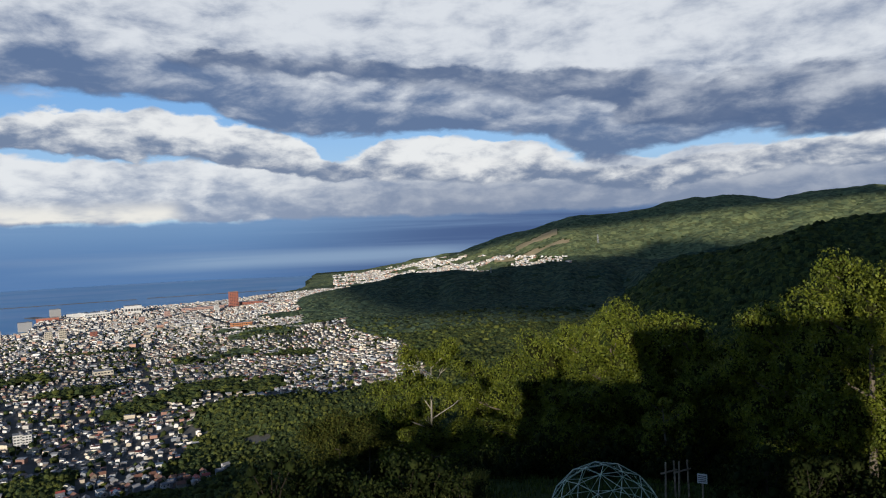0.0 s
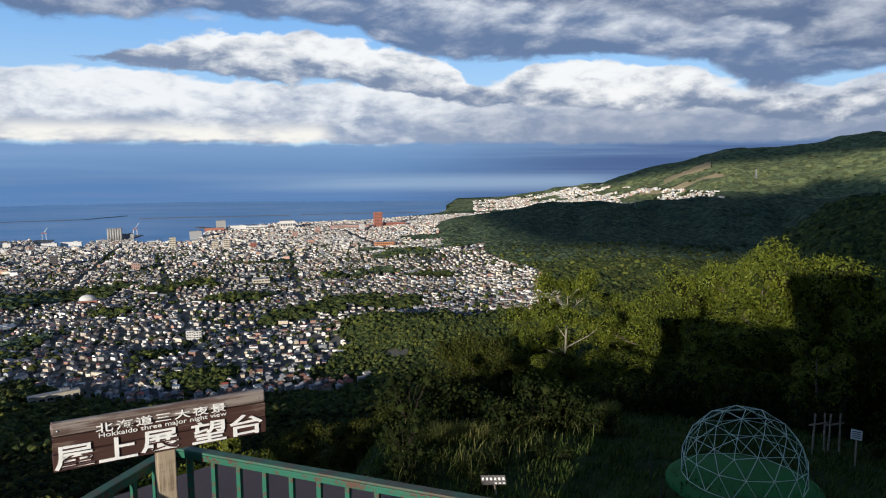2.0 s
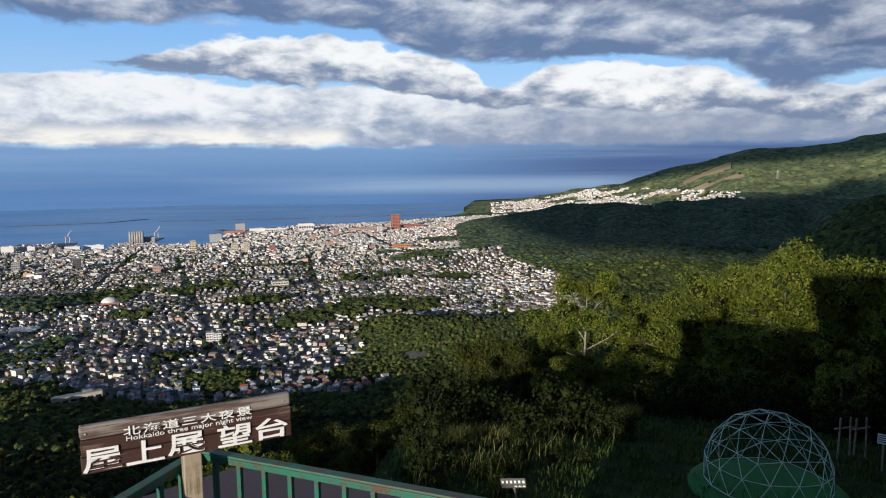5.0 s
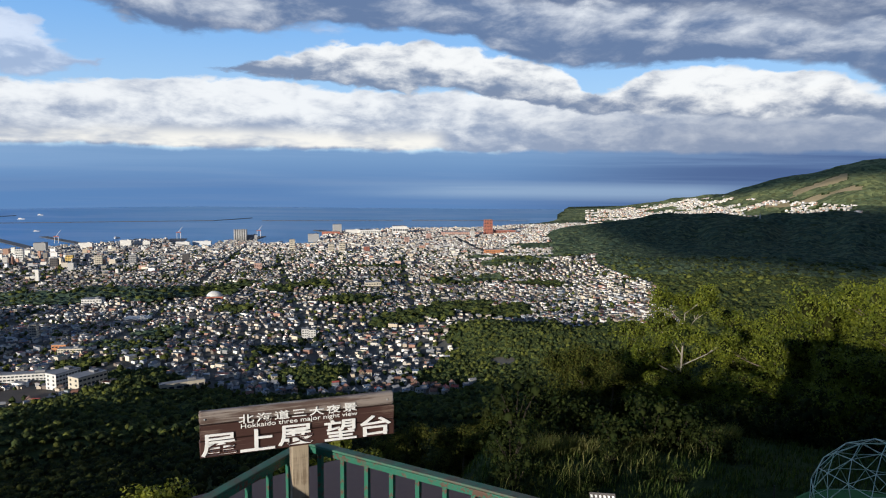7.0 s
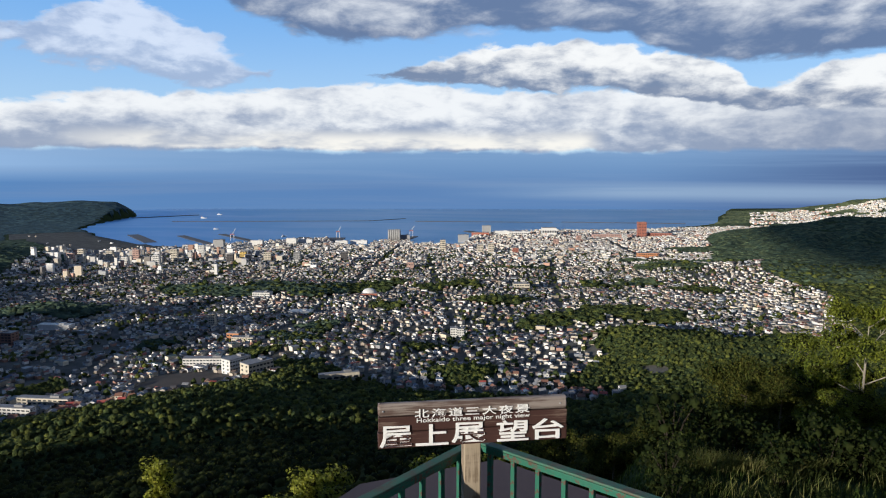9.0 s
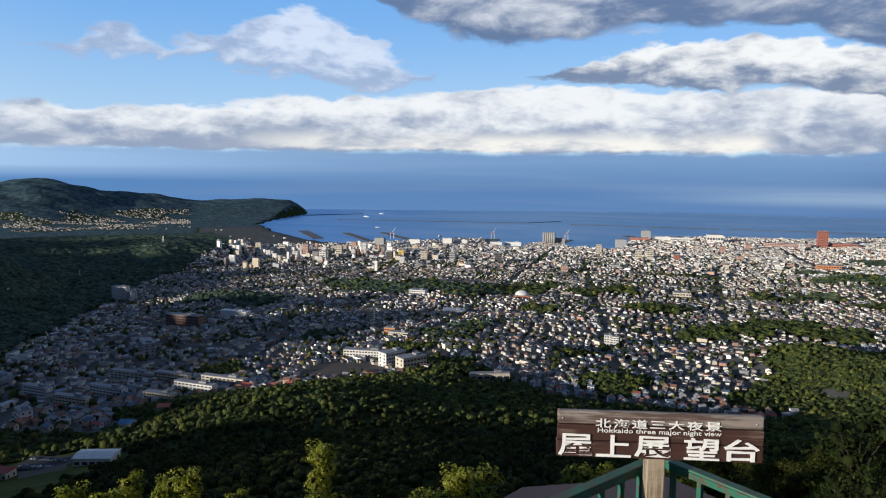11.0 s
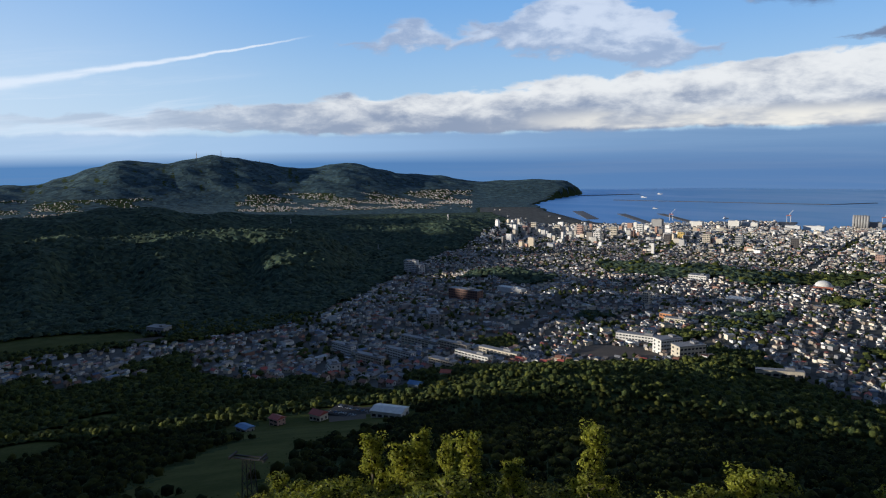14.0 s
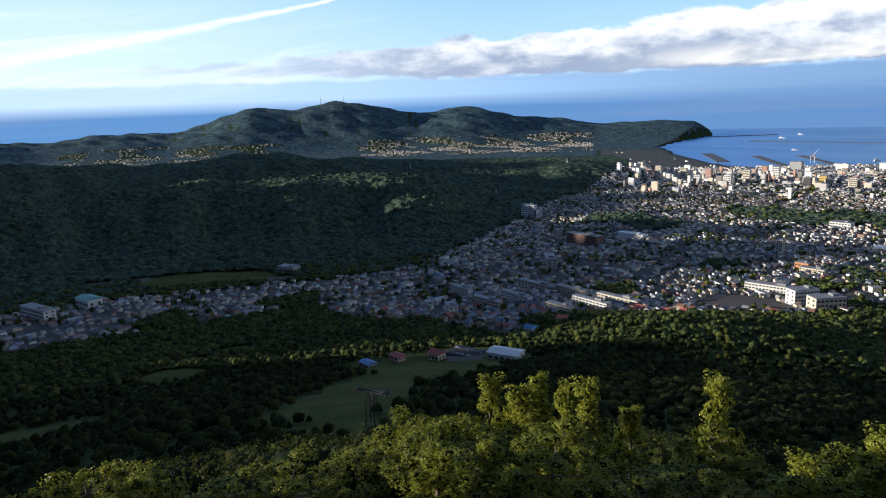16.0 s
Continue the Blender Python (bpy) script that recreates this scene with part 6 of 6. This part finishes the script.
def build_quays():
    QUAY = paint("quay_concrete", (0.10, 0.10, 0.105))
    # bearing and distance of both ends, width, height
    rows = [("breakwater", -33.6, 3900, -18.3, 3744, 9, 4), ("breakwater", -18.3, 3744, -15.4, 3930, 9, 4), ("breakwater", -14.6, 3696, -3.3, 3668, 9, 4), ("breakwater", -2.6, 3700, 7.0, 3760, 9, 4), ("breakwater", -36.4, 4300, -31.6, 4480, 12, 5),
            ("pier", -30.6, 2560, -33.0, 3000, 34, 3), ("pier", -27.2, 2620, -30.0, 3020, 30, 3), ("pier", -35.2, 2750, -36.4, 3120, 46, 3), ("pier", -16.4, 2500, -14.6, 2790, 26, 4), ("pier", -21.6, 2500, -20.9, 2760, 60, 3), ("pier", -8.8, 2900, -10.3, 3060, 40, 4), ("pier", -24.4, 2560, -23.6, 2800, 40, 3)]
    for name, a0, r0, a1, r1, w, h in rows:
        p, q = Vector((*at(a0, r0), 0)), Vector((*at(a1, r1), 0))
        bm = bmesh.new()
        box(bm, (q - p).length, w, h * 0.6 + 6, pose(0, 0, -6), 0.6)
        ob = part(name, bm, QUAY)
        mid = (p + q) / 2
        ob.matrix_world = pose(mid.x, mid.y, 0, 0, 0, math.degrees(math.atan2(q.y - p.y, q.x - p.x)))
        tagged(ob, "long low concrete breakwater in the bay" if name == "breakwater" else "flat concrete pier in the harbour", name)
    for az, r in ((-20.9, 2740), (-14.9, 2760), (-29.2, 2700)):
        x, y = at(az, r)
        crane = tagged(empty("harbour_crane", pose(x, y, 3, 0, 0, 20)), "red and white harbour crane on the pier", "crane")
        for dx in (-6, 6):
            bm = bmesh.new()
            box(bm, 1.6, 1.6, 22, pose(dx, 0, 0))
            part("leg", bm, WHITE, crane)
        bm = bmesh.new()
        box(bm, 16, 3, 3, pose(0, 0, 22))
        part("cab", bm, RED, crane)
        bm = bmesh.new()
        tube(bm, [Vector((0, 0, 25)), Vector((14, 0, 44))], [1.0, 0.5], 5)
        part("jib", bm, WHITE, crane)


build_quays()


def build_ships():
    """White ships out in the bay and fishing boats behind the breakwater."""
    hull_paint, red = paint("ship_white", (0.78, 0.78, 0.76)), paint("ship_red", (0.30, 0.06, 0.05))
    for az, r, size, turn, label in ((-30.1, 4480, 30, 12, "white ferry under way off the breakwater"), (-30.4, 3300, 26, 30, "small white ship inside the breakwater"),
                                     (-31.3, 4150, 34, 15, "white freighter beyond the breakwater"), (-25.2, 2850, 30, 75, "white coaster moored by the pier"), (-13.2, 2560, 22, 60, "white fishing boat in the harbour basin")):
        x, y = at(az, r)
        ship = tagged(empty("ship", pose(x, y, 0, 0, 0, turn) @ Matrix.Scale(size / 40.0, 4)), label, "ship")
        bm = bmesh.new()
        ring = [(-20, -3), (14, -3.2), (21, 0), (14, 3.2), (-20, 3)]
        low = [bm.verts.new((p[0] * 0.95, p[1] * 0.8, -1.0)) for p in ring]
        high = [bm.verts.new((p[0], p[1], 4.0 + max(0, p[0] - 10) * 0.12)) for p in ring]
        for i in range(5):
            j = (i + 1) % 5
            bm.faces.new((low[i], low[j], high[j], high[i]))
        bm.faces.new(high)
        part("hull", bm, hull_paint, ship)
        bm = bmesh.new()
        box(bm, 18, 4.6, 3.2, pose(-7, 0, 4.0), 0.3)
        box(bm, 10, 4.0, 2.2, pose(-8, 0, 7.2), 0.3)
        part("deckhouse", bm, hull_paint, ship)
        bm = bmesh.new()
        tube(bm, [Vector((-12, 0, 9.2)), Vector((-12.6, 0, 12.6))], [1.1, 0.9], 8)
        part("funnel", bm, red, ship)


build_ships()


def lattice(bm, height, foot, head, steps, bar):
    """Four legs and crossing braces of a steel tower."""
    def corner(k, t):
        s = foot + (head - foot) * t
        return Vector(((s if k in (0, 3) else -s) / 2, (s if k < 2 else -s) / 2, height * t))
    for k in range(4):
        tube(bm, [corner(k, 0), corner(k, 1)], [bar, bar * 0.8], 4)
        for i in range(steps):
            a, b = i / steps, (i + 1) / steps
            tube(bm, [corner(k, a), corner((k + 1) % 4, b)], [bar * 0.55] * 2, 4)
            tube(bm, [corner((k + 1) % 4, a), corner(k, b)], [bar * 0.55] * 2, 4)


def build_masts():
    iron = paint("dark_steel", (0.022, 0.022, 0.024))
    x, y = at(-64.2, 112)
    z = ground_z(x, y)
    tower = tagged(empty("ropeway_pylon", pose(x, y, z - 1, 0, 0, 35)), "dark steel lattice ropeway pylon with cross arms", "pylon")
    bm = bmesh.new()
    lattice(bm, 11.2, 2.2, 1.3, 6, 0.09)
    part("tower", bm, iron, tower)
    bm = bmesh.new()
    box(bm, 6.2, 0.25, 0.25, pose(0, -0.5, 11.0))
    box(bm, 6.2, 0.25, 0.25, pose(0, 0.5, 11.0))
    box(bm, 0.3, 1.4, 0.5, pose(-3.0, 0, 10.8))
    box(bm, 0.3, 1.4, 0.5, pose(3.0, 0, 10.8))
    part("cross_arm", bm, iron, tower)
    for dx in (-2.6, 2.6):
        bm = bmesh.new()
        box(bm, 0.3, 2.4, 0.3, pose(dx, 0, 11.3), 0.05)
        part("sheave_train", bm, iron, tower)
    for az, r, h in ((-66.7, 4600, 46), (-64.9, 4600, 40), (-62.0, 4600, 16)):
        x, y = at(az, r)
        mast = tagged(empty("radio_mast", pose(x, y, ground_z(x, y))), "slender radio mast on the hilltop", "mast")
        bm = bmesh.new()
        tube(bm, [Vector((0, 0, -4)), Vector((0, 0, h * 0.6)), Vector((0, 0, h))], [2.4, 1.6, 0.8], 5)
        part("pole", bm, GREY, mast)
    for az, r, h in ((33.2, 3700, 44), (24.5, 2500, 22), (36.6, 2100, 20), (-52.8, 1650, 16), (-47.0, 2050, 20), (-59.8, 2000, 18)):
        x, y = at(az, r)
        mast = tagged(empty("power_pylon", pose(x, y, ground_z(x, y))), "grey lattice power pylon on the wooded ridge", "pylon")
        bm = bmesh.new()
        lattice(bm, h, h * 0.2, h * 0.06, 4, h * 0.012)
        part("tower", bm, STEEL, mast)
        bm = bmesh.new()
        for t in (0.7, 0.82, 0.94):
            box(bm, h * 0.26, h * 0.02, h * 0.02, pose(0, 0, h * t))
        part("cross_arm", bm, STEEL, mast)


build_masts()


def build_notices():
    for az, r, w, h, tall, dark, label in ((13.9, 20.2, 0.78, 0.30, 0.85, True, "small dark notice with white strokes on a post"), (41.0, 28.0, 0.36, 0.36, 1.1, False, "small white notice on a thin post")):
        x, y = at(az, r)
        z = ground_z(x, y)
        tall = EYE + r * math.tan(radians(-24.9 if dark else -18.7)) - z
        ob = tagged(empty("notice", pose(x, y, z, 0, -9 if dark else 0, -az - (14 if dark else 8))), label, "notice")
        bm = bmesh.new()
        box(bm, 0.06, 0.06, tall, pose(0, 0.03, -0.2), 0.004)
        part("post", bm, POST_WOOD, ob)
        bm = bmesh.new()
        box(bm, w, 0.025, h, pose(0, -0.015, tall - 0.25), 0.004)
        part("board", bm, DARK if dark else WHITE, ob)
        strokes = bmesh.new()
        n = 6
        for k in range(n):
            if dark:
                box(strokes, w / n * 0.5, 0.004, h * 0.28, pose(-w / 2 + (k + 0.5) * w / n, -0.031, tall - 0.25 + h * 0.50))
                if k > 2:
                    box(strokes, w / n * 0.62, 0.004, h * 0.14, pose(-w / 2 + (k + 0.5) * w / n, -0.031, tall - 0.25 + h * 0.12))
            elif k < 4:
                box(strokes, w * 0.8, 0.004, h * 0.09, pose(0, -0.031, tall - 0.25 + h * (0.16 + 0.2 * k)))
        part("marking", strokes, LETTER if dark else DARK, ob)
    stake = None
    for az, r in ((26.6, 22.5), (27.6, 20.6), (31.4, 19.6), (36.0, 19.6), (39.8, 20.2), (42.4, 22.0)):
        x, y = at(az, r)
        m = pose(x, y, ground_z(x, y) - 0.2)
        if stake is None:
            stake = tagged(empty("stake", m), "thin dark wooden stake beside the dome", "stake", "stakes round the dome")
            bm = bmesh.new()
            tube(bm, [Vector((0, 0, 0)), Vector((0, 0, 1.0))], [0.03, 0.025], 6)
            part("shaft", bm, paint("dark_timber", (0.06, 0.045, 0.035)), stake)
        else:
            copy_thing(stake, m)
    # two braced tree supports behind the dome
    for az, r in ((38.6, 29.0), (39.6, 29.5)):
        x, y = at(az, r)
        m = tagged(empty("tree_support", pose(x, y, ground_z(x, y) - 0.1)), "rough pole frame holding a young tree", "tree support")
        for dx in (-0.25, 0.25):
            bm = bmesh.new()
            tube(bm, [Vector((dx, 0, 0)), Vector((dx * 0.8, 0, 1.7))], [0.04, 0.035], 6)
            part("pole", bm, POST_WOOD, m)
        bm = bmesh.new()
        tube(bm, [Vector((-0.4, 0.05, 1.25)), Vector((0.4, 0.05, 1.3))], [0.035, 0.035], 6)
        part("crossbar", bm, POST_WOOD, m)


build_notices()


def build_car_park():
    asphalt = mottled("asphalt", (0.050, 0.050, 0.052), (0.065, 0.065, 0.066), 0.5, 0.9, grain=0.3, depth=0.01)
    ax, ay = at(-55.6, 408)
    z = ground_z(ax, ay)
    ob = tagged(empty("car_park", pose(ax, ay, z + 1.2, 0, 0, 20)), "asphalt car park beside the ropeway station", "car park", kind="structure")
    bm = bmesh.new()
    box(bm, 26, 17, 6, pose(0, 0, -6))
    part("lot", bm, asphalt, ob)
    line = bmesh.new()
    box(line, 0.12, 2.4, 0.012)
    me = None
    for k in range(14):
        for y in (-5, 4):
            m = pose(-11 + k * 1.7, y, 0.004)
            if me is None:
                o = part("bay_line", line, LETTER, ob)
                o.matrix_local, me = m, o.data
            else:
                share("bay_line", me, ob, m)
    tyre = paint("tyre_rubber", (0.03, 0.03, 0.03))
    rng = np.random.default_rng(9)
    colours = [("white", WHITE), ("black", DARK), ("grey", GREY), ("blue", BLUE_ROOF)]
    protos = []
    for word, mat in colours:
        car = empty("car")
        bm = bmesh.new()
        box(bm, 0.95, 2.2, 0.38, pose(0, 0, 0.16), 0.08)
        part("body", bm, mat, car)
        bm = bmesh.new()
        v = [bm.verts.new(p) for p in ((-0.42, -0.75, 0.53), (0.42, -0.75, 0.53), (0.42, 0.55, 0.53), (-0.42, 0.55, 0.53), (-0.36, -0.5, 0.80), (0.36, -0.5, 0.80), (0.36, 0.25, 0.80), (-0.36, 0.25, 0.80))]
        for f in ((4, 5, 6, 7), (0, 1, 5, 4), (1, 2, 6, 5), (2, 3, 7, 6), (3, 0, 4, 7)):
            bm.faces.new([v[i] for i in f])
        part("cabin", bm, GLASS_DARK, car)
        for x in (-0.44, 0.44):
            for y in (-0.68, 0.68):
                bm = bmesh.new()
                bmesh.ops.create_cone(bm, cap_ends=True, segments=10, radius1=0.17, radius2=0.17, depth=0.12, matrix=pose(x, y, 0.17, 0, 90, 0))
                wheel = part("wheel", bm, tyre, car)
                bm = bmesh.new()
                bmesh.ops.create_cone(bm, cap_ends=True, segments=10, radius1=0.10, radius2=0.10, depth=0.13, matrix=pose(x, y, 0.17, 0, 90, 0))
                part("rim", bm, STEEL, wheel, "bare metal rim")
        protos.append((tagged(car, word + " car parked on the asphalt", "car", "cars in the car park"), [False]))
    spots = [(-10.2 + k * 1.7, y) for k in range(13) for y in (-5.0, 4.0) if rng.random() < 0.8]
    for i, (x, y) in enumerate(spots):
        car, used = protos[i % 4]
        m = ob.matrix_world @ pose(x, y, 0.004, 0, 0, rng.integers(0, 2) * 180 + rng.normal() * 2)
        if used[0]:
            copy_thing(car, m)
        else:
            car.matrix_basis, used[0] = m, True


build_car_park()
